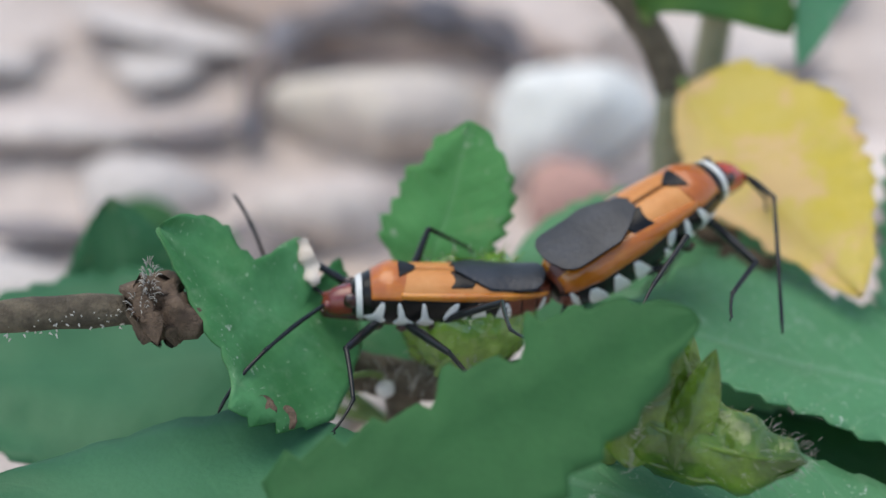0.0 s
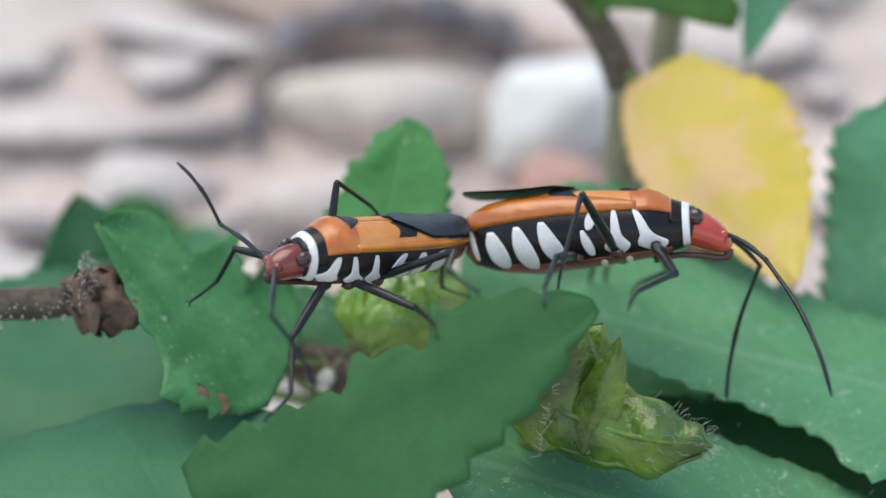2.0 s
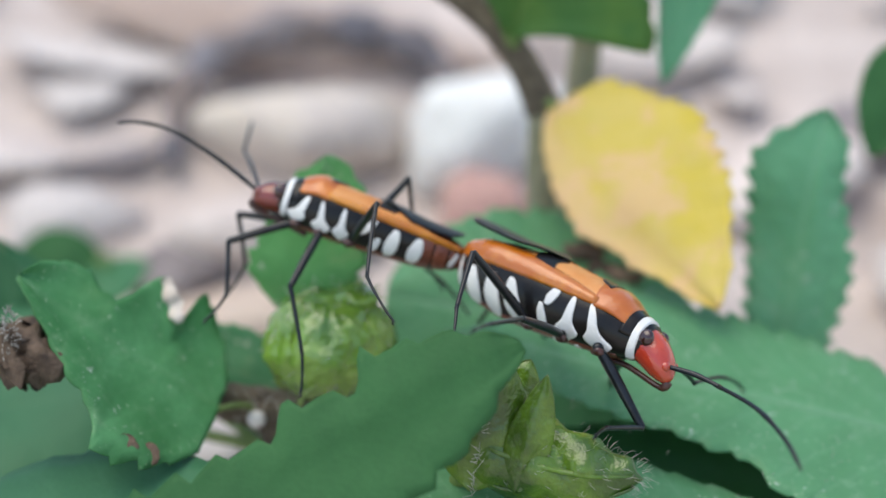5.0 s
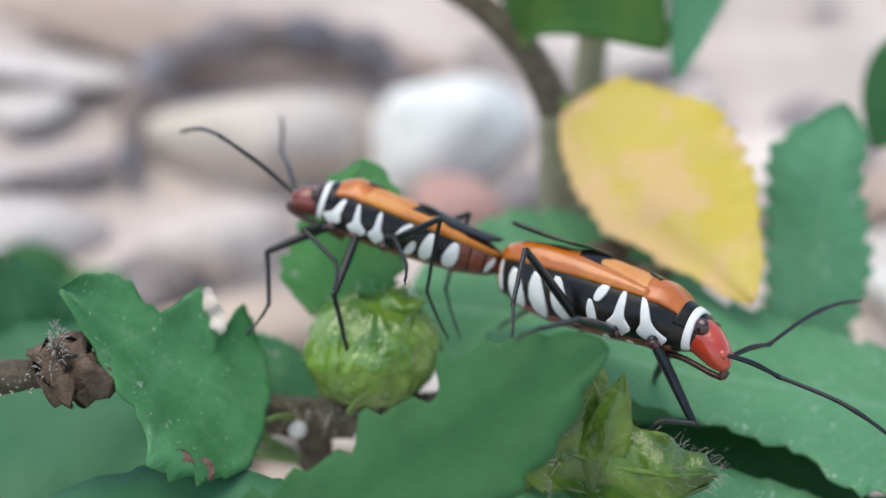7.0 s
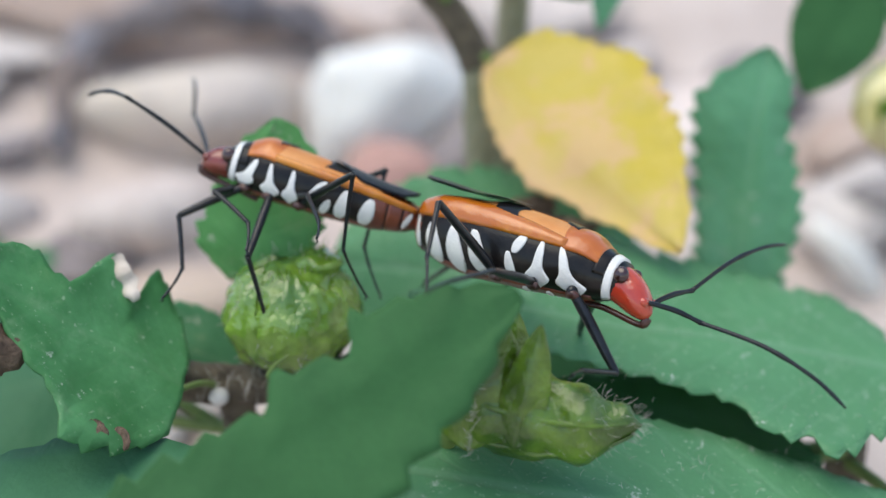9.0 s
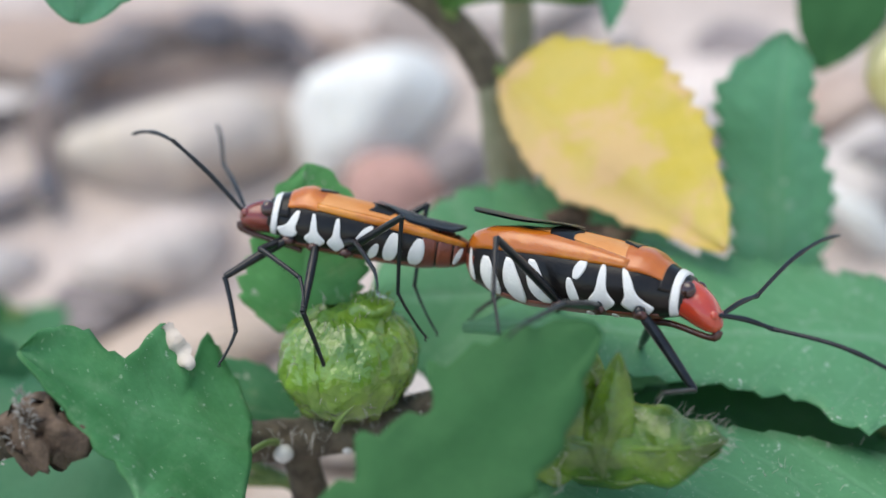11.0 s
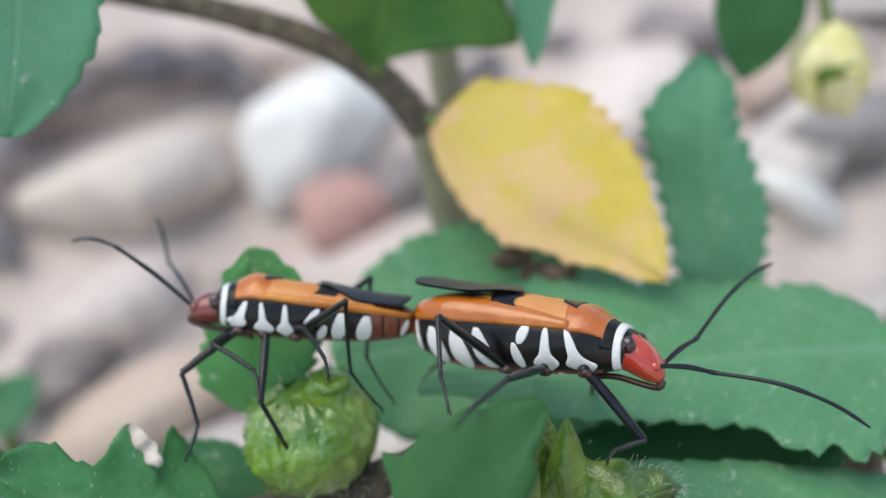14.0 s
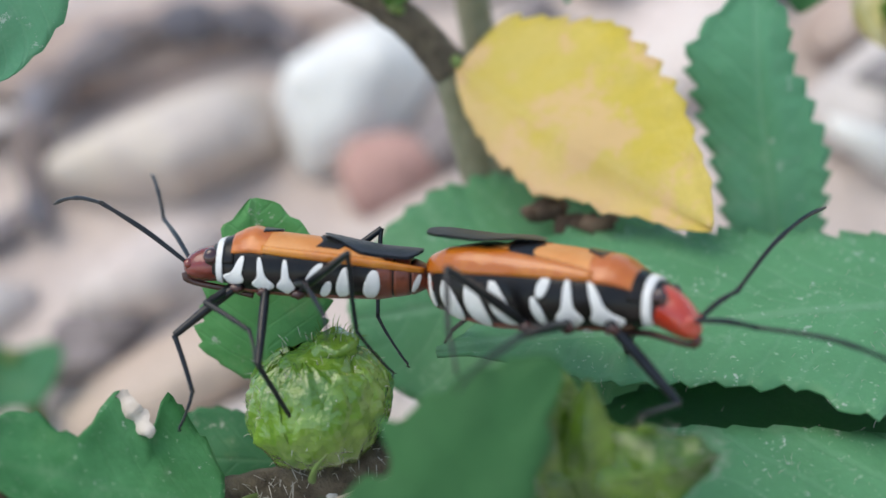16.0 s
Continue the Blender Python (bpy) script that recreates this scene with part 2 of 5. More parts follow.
STONE_BROWN = rocky("stone_brown", (0.44, 0.33, 0.28), (0.52, 0.41, 0.36), (0.3, 0.23, 0.21), 0.05)
BLOTCH_DARK = rocky("blotch_dark", (0.22, 0.19, 0.195), (0.3, 0.26, 0.26), (0.14, 0.125, 0.13))
GAP_DARK = rocky("gap_strip_dark", (0.12, 0.12, 0.145), (0.2, 0.155, 0.14), (0.26, 0.26, 0.3), 0.0)


# ---- mesh tools ----
def thing(name, at, label, category, group="", kind=""):
    ob = new(name)
    ob.empty_display_size = 0.002
    ob.location = Vector(at) * CM
    return tagged(ob, label, category, group, kind)


def part(name, bm, material, parent=None, label="", local=False):
    """One mesh under a thing or a part. The bmesh is in centimetres of the place, or, when local, of its parent."""
    away = Vector((0, 0, 0))
    up = parent
    while up is not None and not local:
        away = away + up.location
        up = up.parent
    for v in bm.verts:
        v.co = v.co * CM - away
    mesh = bpy.data.meshes.new(name)
    bm.normal_update()
    bm.to_mesh(mesh)
    bm.free()
    mesh.polygons.foreach_set("use_smooth", [True] * len(mesh.polygons))
    mesh.materials.append(material)
    ob = new(name, mesh)
    ob.parent = parent
    return tagged(ob, label) if label else ob


def sheet(bm, rows, closed=False):
    """Faces between rows of points. closed: each row runs round."""
    made = [[bm.verts.new(p) for p in row] for row in rows]
    for a, b in zip(made, made[1:]):
        count = len(a) if closed else len(a) - 1
        for k in range(count):
            n = (k + 1) % len(a)
            bm.faces.new((a[k], a[n], b[n], b[k]))
    return made


def tube(bm, points, radii, sides=8, capped=True):
    """A round rod through points, with a radius at each."""
    points = [Vector(p) for p in points]
    rows, ref = [], Vector((0.3, 0.5, 0.81))
    for k, p in enumerate(points):
        ahead = (points[min(k + 1, len(points) - 1)] - points[max(k - 1, 0)]).normalized()
        a = ahead.cross(ref).normalized()
        b = ahead.cross(a)
        rows.append([p + radii[k] * (math.cos(6.2832 * n / sides) * a + math.sin(6.2832 * n / sides) * b) for n in range(sides)])
    made = sheet(bm, rows, True)
    if capped:
        bm.faces.new(list(reversed(made[0])))
        bm.faces.new(made[-1])


def smooth_line(points, steps=6):
    """Points on a smooth curve through the given ones."""
    pts = [Vector(p) for p in points]
    out = []
    for k in range(len(pts) - 1):
        p0, p1, p2, p3 = pts[max(k - 1, 0)], pts[k], pts[k + 1], pts[min(k + 2, len(pts) - 1)]
        for n in range(steps):
            s = n / steps
            out.append(0.5 * (2 * p1 + (p2 - p0) * s + (2 * p0 - 5 * p1 + 4 * p2 - p3) * s * s + (3 * p1 - p0 - 3 * p2 + p3) * s**3))
    return out + [pts[-1]]


def ball(bm, centre, radii, seed=0.0, rough=0.0, detail=3, turn=None, lump=1.0):
    """A ball of three radii with an uneven skin."""
    made = bmesh.ops.create_icosphere(bm, subdivisions=detail, radius=1.0)["verts"]
    r = Vector(radii)
    for v in made:
        n = v.co.normalized()
        k = 1 + rough * noise.noise(n * 1.7 * lump + Vector((seed, seed * 1.3, -seed))) + 0.4 * rough * noise.noise(n * 5 * lump + Vector((seed, 0, seed)))
        p = Vector((n.x * r.x, n.y * r.y, n.z * r.z)) * k
        v.co = (turn @ p if turn else p) + Vector(centre)
    return made


def blade(base, tip, facing, width, teeth=14, tooth=0.10, fold=0.0, arch=0.0, wave=0.05, peak=0.42, seed=1.0, blunt=0.75, roll=0.0, thick=0.014, outline=()):
    """A leaf blade from base to tip: toothed ovate outline, folded at the midrib, arched and wavy.
    outline: rows of (place along, reach of each half) in place of the ovate form."""
    base, tip = Vector(base), Vector(tip)
    axis = tip - base
    length = axis.length
    axis.normalize()
    normal = Vector(facing)
    normal = (normal - normal.dot(axis) * axis).normalized()
    across = normal.cross(axis)
    rows, under, uvs = [], [], []
    steps, half = teeth * 5, 7
    power = math.log(0.5) / math.log(peak)
    for i in range(steps + 1):
        u = i / steps
        w = 0.5 * width * max(math.sin(math.pi * min(max(u, 0.004), 0.996) ** power), 0.0) ** blunt
        row, low, mark = [], [], []
        for j in range(-half, half + 1):
            s = j / half
            reach = w
            if outline:
                w = 0.5 * width
                reach = w * max(float(np.interp(u, [o[0] for o in outline], [o[2 if s > 0 else 1] for o in outline])), 0.01)
            saw = (i % 5) / 5
            reach *= 1 - tooth * (1 - saw) * (0.75 + 0.5 * noise.noise(Vector((i // 5 * 1.7, s * 3, seed))))
            y = s * reach
            z = fold * abs(y) + arch * 4 * u * (1 - u) * length * 0.25 - roll * y * y / max(width, 0.1)
            z += wave * width * noise.noise(Vector((u * 3 + seed, s * 1.6, seed * 2.1))) + 0.004 * width * math.sin(u * 44 - abs(s) * 9) * abs(s)
            drift = 0.03 * width * noise.noise(Vector((u * 2.2, seed * 3, 0.5)))
            p = base + axis * (u * length) + across * (y + drift) + normal * z
            row.append(p)
            low.append(p - normal * thick)
            mark.append((u, 0.5 + 0.5 * s * (reach / max(w, 1e-4))))
        rows.append(row)
        under.append(low)
        uvs.append(mark)
    bm = bmesh.new()
    layer = bm.loops.layers.uv.new("blade")
    top = sheet(bm, rows)
    bottom = sheet(bm, [list(r) for r in under])
    place = {}
    for grid in (top, bottom):
        for i, row in enumerate(grid):
            for j, v in enumerate(row):
                place[v] = uvs[i][j]
    rim = [top[i][0] for i in range(steps + 1)] + top[-1][1:] + [top[i][-1] for i in range(steps - 1, -1, -1)] + top[0][-2:0:-1]
    down = [bottom[i][0] for i in range(steps + 1)] + bottom[-1][1:] + [bottom[i][-1] for i in range(steps - 1, -1, -1)] + bottom[0][-2:0:-1]
    for k in range(len(rim)):
        n = (k + 1) % len(rim)
        bm.faces.new((rim[k], rim[n], down[n], down[k]))
    bmesh.ops.recalc_face_normals(bm, faces=bm.faces)
    for face in bm.faces:
        for loop in face.loops:
            loop[layer].uv = place[loop.vert]
    return bm


def leaf(plant, name, base, tip, facing, width, material, label="", stalk=None, stalk_radius=0.035, **shape):
    """A blade with its stalk, under a plant."""
    ob = part(name, blade(base, tip, facing, width, **shape), material, plant, label)
    if stalk:
        bm = bmesh.new()
        line = smooth_line([stalk, (Vector(stalk) + Vector(base)) / 2 + Vector((0, 0, 0.03)), base])
        tube(bm, line, [stalk_radius * 1.2 - 0.3 * stalk_radius * k / len(line) for k in range(len(line))], 7)
        part("leaf_stalk", bm, STEM_GREEN, plant)
    return ob


def rod(plant, name, points, radii, material, label="", knots=0.06, seed=1.0):
    """A stem or twig through points with knotty thickness."""
    line = smooth_line(points, 10)
    count = len(line)
    rads = []
    for k in range(count):
        s = k / (count - 1) * (len(radii) - 1)
        i = min(int(s), len(radii) - 2)
        r = radii[i] + (radii[i + 1] - radii[i]) * (s - i)
        rads.append(r * (1 + knots * 2 * noise.noise(Vector((k * 0.35, seed, 0)))))
    bm = bmesh.new()
    tube(bm, line, rads, 12)
    return part(name, bm, material, plant, label)


# ---- the ground ----
def lie(y):
    """How high the ground lies: level under the plants, a gentle bank behind them."""
    return 0.28 * (min(max(y, 2.6), 16.0) - 2.6)


def build_ground():
    rows = []
    spread = [-9000, -2500, -600, -150, -60] + [k * 0.5 for k in range(-60, 61)] + [60, 150, 600, 2500, 9000]
    for y in spread:
        row = []
        for x in spread:
            rough = 0.22 * noise.noise(Vector((x * 0.5, y * 0.5, 3.0))) + 0.12 * noise.noise(Vector((x * 1.6, y * 1.6, 1.0)))
            row.append(Vector((x, y + 8, lie(y + 8) - 0.18 + (rough if abs(x) < 50 and abs(y) < 50 else 0))))
        rows.append(row)
    bm = bmesh.new()
    sheet(bm, rows)
    ob = part("ground", bm, SOIL)
    tagged(ob, "bare pinkish grey earth strewn with stones", "ground", kind="structure")


def stone(at, radii, material, label, seed, turn=0.0, rough=0.3, tilt=0.0, lean=0.0):
    bm = bmesh.new()
    spin = Euler((tilt, lean + 0.15 * math.sin(seed), turn)).to_matrix()
    rng = random.Random(int(seed * 100))
    cuts = [(Vector((rng.gauss(0, 1), rng.gauss(0, 1), rng.gauss(0, 1))).normalized(), rng.uniform(0.5, 0.85)) for _ in range(10)]
    for v in ball(bm, (0, 0, 0), (1, 1, 1), seed, rough * 0.6, 3 if max(radii) > 1 else 2):
        for way, far in cuts:
            past = v.co.dot(way) - far
            if past > 0:
                v.co -= way * past * 0.92
        v.co = spin @ Vector((v.co.x * radii[0], v.co.y * radii[1], v.co.z * radii[2])) * 1.12
    ob = part("stone", bm, material)
    ob.location = Vector(at) * CM
    tagged(ob, label, "stone", "stones on the ground")
    return ob


def build_stones():
    stone((-0.14, 6.8, 1.38), (1.05, 0.65, 0.62), STONE_WHITE, "large rounded white stone on the bare earth", 3.6, 0.5, 0.6)
    stone((-1.8, 6.85, 1.22), (1.25, 0.85, 0.6), STONE_CREAM, "flat cream stone beside a dark curved bark strip", 5.3, 0.1, 0.25)
    stone((0.05, 5.75, 0.78), (0.6, 0.45, 0.4), STONE_RED, "small rounded brick red stone", 7.7, 0.4, 0.2)
    stone((-2.05, 5.3, 0.62), (0.95, 0.65, 0.42), STONE_PINK, "pinkish grey stone half sunk in earth", 2.2, 0.8)
    stone((-2.0, 3.9, 0.34), (0.9, 0.65, 0.36), STONE_PEACH, "small peach coloured stone", 9.4, 0.2)
    stone((3.9, 5.0, 0.66), (0.62, 0.5, 0.42), STONE_GREY, "grey stone with a darker face", 4.8, 0.5)
    stone((3.72, 4.3, 0.52), (0.56, 0.26, 0.17), STONE_WHITE, "narrow bluish white stone chip", 6.1, 0.0, 0.5, 0.0, 0.85)
    stone((-2.4, 8.8, 1.75), (2.6, 0.65, 0.5), STONE_BROWN, "long brownish pink stone slab lying flat", 1.9, -0.05)
    stone((1.3, 8.6, 1.75), (1.3, 0.7, 0.5), STONE_PINK, "broad pinkish stone slab", 8.8, 0.2)
    stone((2.7, 6.3, 1.05), (0.9, 0.7, 0.5), STONE_PINK, "pale pinkish stone among gravel", 11.2, 0.7)
    stone((-3.9, 5.4, 0.66), (0.8, 0.65, 0.38), STONE_GREY, "mid grey stone half sunk in earth", 12.9, 0.2)
    # Dark lumps that make the blotches between the paler stones.
    stone((0.55, 5.85, 0.95), (0.36, 0.4, 0.3), BLOTCH_DARK, "small dark stone lying among paler stones", 14.0, 0.3)
    stone((-2.6, 4.75, 0.62), (0.4, 0.35, 0.2), BLOTCH_DARK, "small dark stone wedged between paler ones", 15.5, 0.6)
    stone((3.55, 7.0, 1.3), (0.5, 0.5, 0.3), BLOTCH_DARK, "narrow dark stone between pinkish stones", 17.5, -0.5)
    stone((4.38, 4.95, 0.72), (0.6, 0.5, 0.4), STONE_SLATE, "slate grey stone behind the upright leaf", 18.3, 0.3)
    stone((4.3, 6.0, 1.0), (0.7, 0.45, 0.35), STONE_BROWN, "brownish grey stone behind a slate grey one", 19.1, 0.9)
    # Flat dark lumps that make further blotches on the ground.
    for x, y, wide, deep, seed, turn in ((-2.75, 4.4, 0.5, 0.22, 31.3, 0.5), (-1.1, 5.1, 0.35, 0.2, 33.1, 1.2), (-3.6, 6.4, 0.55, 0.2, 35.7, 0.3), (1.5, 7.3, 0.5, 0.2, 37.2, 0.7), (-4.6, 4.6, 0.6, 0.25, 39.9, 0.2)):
        stone((x, y, lie(y) + 0.02), (wide, deep, 0.12), BLOTCH_DARK, "flat dark bark scrap lying on bare earth", seed, turn)
    # Dark tubes stand in for the shadow gap that arches round the cream stone.
    line = smooth_line([(-3.1, 6.2, 1.05), (-3.2, 7.2, 1.42), (-3.0, 7.9, 1.75), (-2.2, 8.3, 1.95), (-1.3, 8.25, 1.9), (-0.7, 7.95, 1.72), (-0.5, 7.4, 1.45)], 8)
    strip = thing("bark_strip", line[0], "dark bluish curved strip of bark around a stone", "bark")
    for first, last in ((0, 16), (15, 32), (31, len(line) - 1)):
        bm = bmesh.new()
        tube(bm, line[first:last + 1], [(0.2 + 0.05 * math.sin(k * 0.9) + 0.03 * math.sin(k * 2.3)) * min(1.0, 0.3 + 0.07 * k, 0.3 + 0.07 * (len(line) - 1 - k)) for k in range(first, last + 1)], 9)
        part("bark_piece", bm, GAP_DARK, strip)
    rng = random.Random(4)
    for k in range(95):
        x, y = rng.uniform(-7, 7), rng.uniform(2.2, 13.5)
        size = rng.choice((0.2, 0.35, 0.5, 0.65, 0.85)) * (0.8 + y / 20)
        if (-4 < x < 1.6 and 3.2 < y < 9.3) or (2.4 < x < 4.8 and 3.3 < y < 7.8):
            continue
        kind, words = rng.choice(((STONE_PINK, "pinkish"), (STONE_PINK, "pinkish"), (STONE_PINK, "pinkish"), (STONE_PINK, "pinkish"), (STONE_GREY, "grey"), (STONE_GREY, "grey"), (STONE_CREAM, "cream"), (STONE_CREAM, "cream"), (STONE_GREY, "grey")))
        stone((x, y, lie(y) + 0.02 * size), (size, size * rng.uniform(0.5, 0.9), size * rng.uniform(0.12, 0.28)), kind, f"small {words} stone lying on bare earth", k * 1.37 + 20, rng.uniform(0, 3))


# ---- the plants ----
def build_tall_weed():
    plant = thing("weed_plant", (0.62, 2.0, 0), "upright woody weed with green leaves and one yellow leaf", "plant")
    rod(plant, "stem", [(0.66, 2.0, -0.15), (0.62, 1.98, 1.5), (0.6, 1.98, 2.3), (0.6, 2.0, 2.83)], [0.15, 0.125, 0.11, 0.105], BARK_PALE, "grey brown woody stem", seed=2)
    rod(plant, "branch", [(0.6, 2.0, 2.8), (0.42, 2.05, 3.15), (0.1, 2.2, 3.45), (-0.5, 2.5, 3.75), (-1.5, 2.9, 4.15), (-2.6, 3.3, 4.9)], [0.12, 0.11, 0.10, 0.09, 0.08, 0.06], BARK, "dark curved side branch", seed=5)
    rod(plant, "branch", [(0.74, 2.35, -0.1), (0.76, 2.4, 1.8), (0.85, 2.45, 3.0), (0.98, 2.55, 4.4)], [0.13, 0.12, 0.11, 0.09], BARK_PALE, "pale green grey upright branch", seed=9)
    leaf(plant, "yellow_leaf", (0.66, 1.86, 2.86), (1.71, 0.6, 1.97), (-0.1, -0.75, 0.55), 1.28, YELLOW, "fading yellow toothed leaf with pinkish edge", stalk=(0.6, 2.02, 2.82), teeth=14, tooth=0.13, arch=0.03, wave=0.05, outline=((0, 0.05, 0.3), (0.02, 0.13, 0.66), (0.08, 0.28, 0.8), (0.15, 0.39, 0.91), (0.22, 0.46, 1.01), (0.3, 0.55, 1.13), (0.38, 0.57, 1.16), (0.46, 0.62, 1.12), (0.5, 0.64, 1.1), (0.54, 0.56, 1.06), (0.62, 0.45, 0.98), (0.7, 0.44, 0.83), (0.78, 0.3, 0.65), (0.85, 0.23, 0.49), (0.92, 0.17, 0.34), (0.97, 0.09, 0.15), (1, 0.03, 0.03)), seed=3)
    leaf(plant, "leaf", (2.17, 1.25, 1.3), (2.37, 1.55, 2.97), (-0.2, -1, 0.2), 0.98, GREEN_LIGHT, "upright bluish green toothed leaf", stalk=(0.66, 2.0, 0.9), teeth=12, tooth=0.26, wave=0.06, seed=8, outline=((0, 0.5, 0.5), (0.08, 0.64, 0.66), (0.22, 0.73, 0.69), (0.38, 0.79, 0.72), (0.46, 0.76, 0.78), (0.54, 0.71, 0.82), (0.62, 0.62, 0.86), (0.7, 0.52, 0.91), (0.78, 0.46, 0.94), (0.85, 0.45, 0.8), (0.9, 0.38, 0.6), (0.94, 0.28, 0.4), (0.97, 0.16, 0.24), (1, 0.04, 0.04)))
    leaf(plant, "leaf", (0.36, 1.95, 3.29), (0.86, 2.1, 4.56), (0.1, -1, -0.2), 1.4, GREEN_OLIVE, "folded olive green toothed leaf", stalk=(0.45, 2.05, 3.1), teeth=9, tooth=0.06, fold=0.28, wave=0.03, seed=12, outline=((0, 0.05, 0.05), (0.04, 0.14, 0.14), (0.08, 0.28, 0.22), (0.13, 0.6, 0.36), (0.17, 1.1, 0.5), (0.21, 1.29, 0.68), (0.26, 1.26, 0.76), (0.38, 1.11, 0.86), (0.54, 0.91, 0.96), (0.7, 0.79, 0.95), (0.85, 0.55, 0.65), (1, 0.1, 0.1)))
    leaf(plant, "leaf", (1.75, 2.4, 4.5), (1.38, 2.0, 3.0), (0.1, -1, 0.1), 0.46, GREEN_LIGHT, "hanging pale green toothed leaf with brown spot", stalk=(0.98, 2.55, 4.35), teeth=14, tooth=0.14, wave=0.06, seed=15)
    bm = bmesh.new()
    for k in range(5):
        ball(bm, (0.87 + 0.07 * k, 1.25 - 0.06 * k, 2.08 + 0.04 * math.sin(k * 2.1) - 0.03 * k), (0.10, 0.04, 0.07), k * 2.0, 0.6, 2)
    part("withered_flower", bm, WITHERED, plant, "small dry brown flower remains")


def bracts(owner, material, centre, radius, count, seed, length=0.9, lean=0.7, axis=(0, 0, 1), spread=1.5):
    """Pointed scales lapping over a bud, each a part of it, that grow towards axis."""
    rng = random.Random(seed)
    centre = Vector(centre)
    turn = Vector((0, 0, 1)).rotation_difference(Vector(axis)).to_matrix()
    for k in range(count):
        around, up = k * 2.4 + rng.uniform(-0.3, 0.3), 1 - spread * (k + 0.5) / count
        out = turn @ Vector((math.cos(around) * math.sqrt(1 - up * up), math.sin(around) * math.sqrt(1 - up * up), up))
        grow = turn @ Vector((0, 0, 1))
        grow = (grow - out * grow.dot(out)).normalized()
        start = centre + out * radius * 0.96
        side = grow.cross(out).normalized()
        size = radius * length * rng.uniform(0.75, 1.25)
        lift_more = lean * rng.uniform(0.5, 1.5)
        rows = []
        for i in range(13):
            s = i / 12
            w = size * 0.40 * math.sin(math.pi * (0.12 + 0.88 * s) ** 0.7) if s < 1 else 0.001
            lift = radius * (0.05 + 0.25 * s * s * lift_more)
            mid = start + grow * size * (s - 0.35) + out * (lift - 0.4 * radius * (s - 0.35) ** 2)
            rows.append([mid + side * w * q + out * (0.05 * math.cos(q * 7) * w - q * q * w * w * 0.55 / radius) for q in [n / 4 - 1 for n in range(9)]])
        bm = bmesh.new()
        sheet(bm, rows)
        sheet(bm, [[p - out * 0.014 for p in reversed(r)] for r in rows])
        part("scale", bm, material, owner)


def sepals(owner, material, centre, radii, count, seed, wide=0.6, start=0.5):
    """Fleshy lobes that hug a bud from its foot to its crown, each a part of it."""
    rng = random.Random(seed)
    for k in range(count):
        around, top = 6.2832 * k / count + rng.uniform(-0.25, 0.25), rng.uniform(0.3, 0.75)
        foot, span = start + 1.6, wide * rng.uniform(0.85, 1.15)
        rows = []
        for i in range(25):
            u = i / 24
            polar = foot + (top - foot) * u
            half = span * max(math.sin(math.pi * (0.16 + 0.84 * u)), 0.02) ** 0.7
            row = []
            for n in range(11):
                q = n / 5 - 1
                turn = around + q * half / max(math.sin(polar), 0.35)
                lift = 1.0 + 0.045 * (1 - q * q) + 0.02 * u + 0.1 * noise.noise(Vector((u * 5, q * 2.5, seed + k))) + 0.035 * noise.noise(Vector((u * 13, q * 5, seed - k))) + 0.015 * math.cos(q * 9)
                row.append(Vector(centre) + Vector((math.cos(turn) * math.sin(polar) * radii[0], math.sin(turn) * math.sin(polar) * radii[1], math.cos(polar) * radii[2])) * lift)
            rows.append(row)
        bm = bmesh.new()
        sheet(bm, rows)
        sheet(bm, [[p.lerp(Vector(centre), 0.04) for p in reversed(r)] for r in rows])
        part("sepal", bm, material, owner)


def hairs(bm, centre, radii, count, seed, length=0.12, radius=0.0035):
    rng = random.Random(seed)
    for _ in range(count):
        n = Vector((rng.gauss(0, 1), rng.gauss(0, 1), rng.gauss(0.2, 1))).normalized()
        p = Vector(centre) + Vector((n.x * radii[0], n.y * radii[1], n.z * radii[2]))
        tip = p + (n + Vector((rng.uniform(-0.4, 0.4), rng.uniform(-0.4, 0.4), rng.uniform(-0.2, 0.5)))) * length * rng.uniform(0.5, 1.2)
        tube(bm, [p, (p + tip) / 2 + Vector((0, 0, 0.01)), tip], [radius, radius * 0.8, radius * 0.3], 4)


def leaf_hairs(owner, base, tip, facing, width, count, seed, length=0.06):
    """Fine pale hairs standing on a blade, most of them along its edges."""
    rng = random.Random(seed)
    base, tip, normal = Vector(base), Vector(tip), Vector(facing)
    axis = (tip - base).normalized()
    normal = (normal - normal.dot(axis) * axis).normalized()
    across = normal.cross(axis)
    bm = bmesh.new()
    for _ in range(count):
        p = base.lerp(tip, rng.uniform(0.05, 0.75)) + across * width * 0.5 * rng.uniform(-0.95, 0.95) - normal * 0.01
        way = (normal + axis * rng.uniform(-0.8, 0.8) + across * rng.uniform(-0.8, 0.8)).normalized()
        end = p + way * length * rng.uniform(0.5, 1.3)
        tube(bm, [p, (p + end) / 2 + axis * 0.006, end], [0.0016, 0.0013, 0.0006], 3)
    part("leaf_hair", bm, FUZZ, owner, "fine pale hairs")


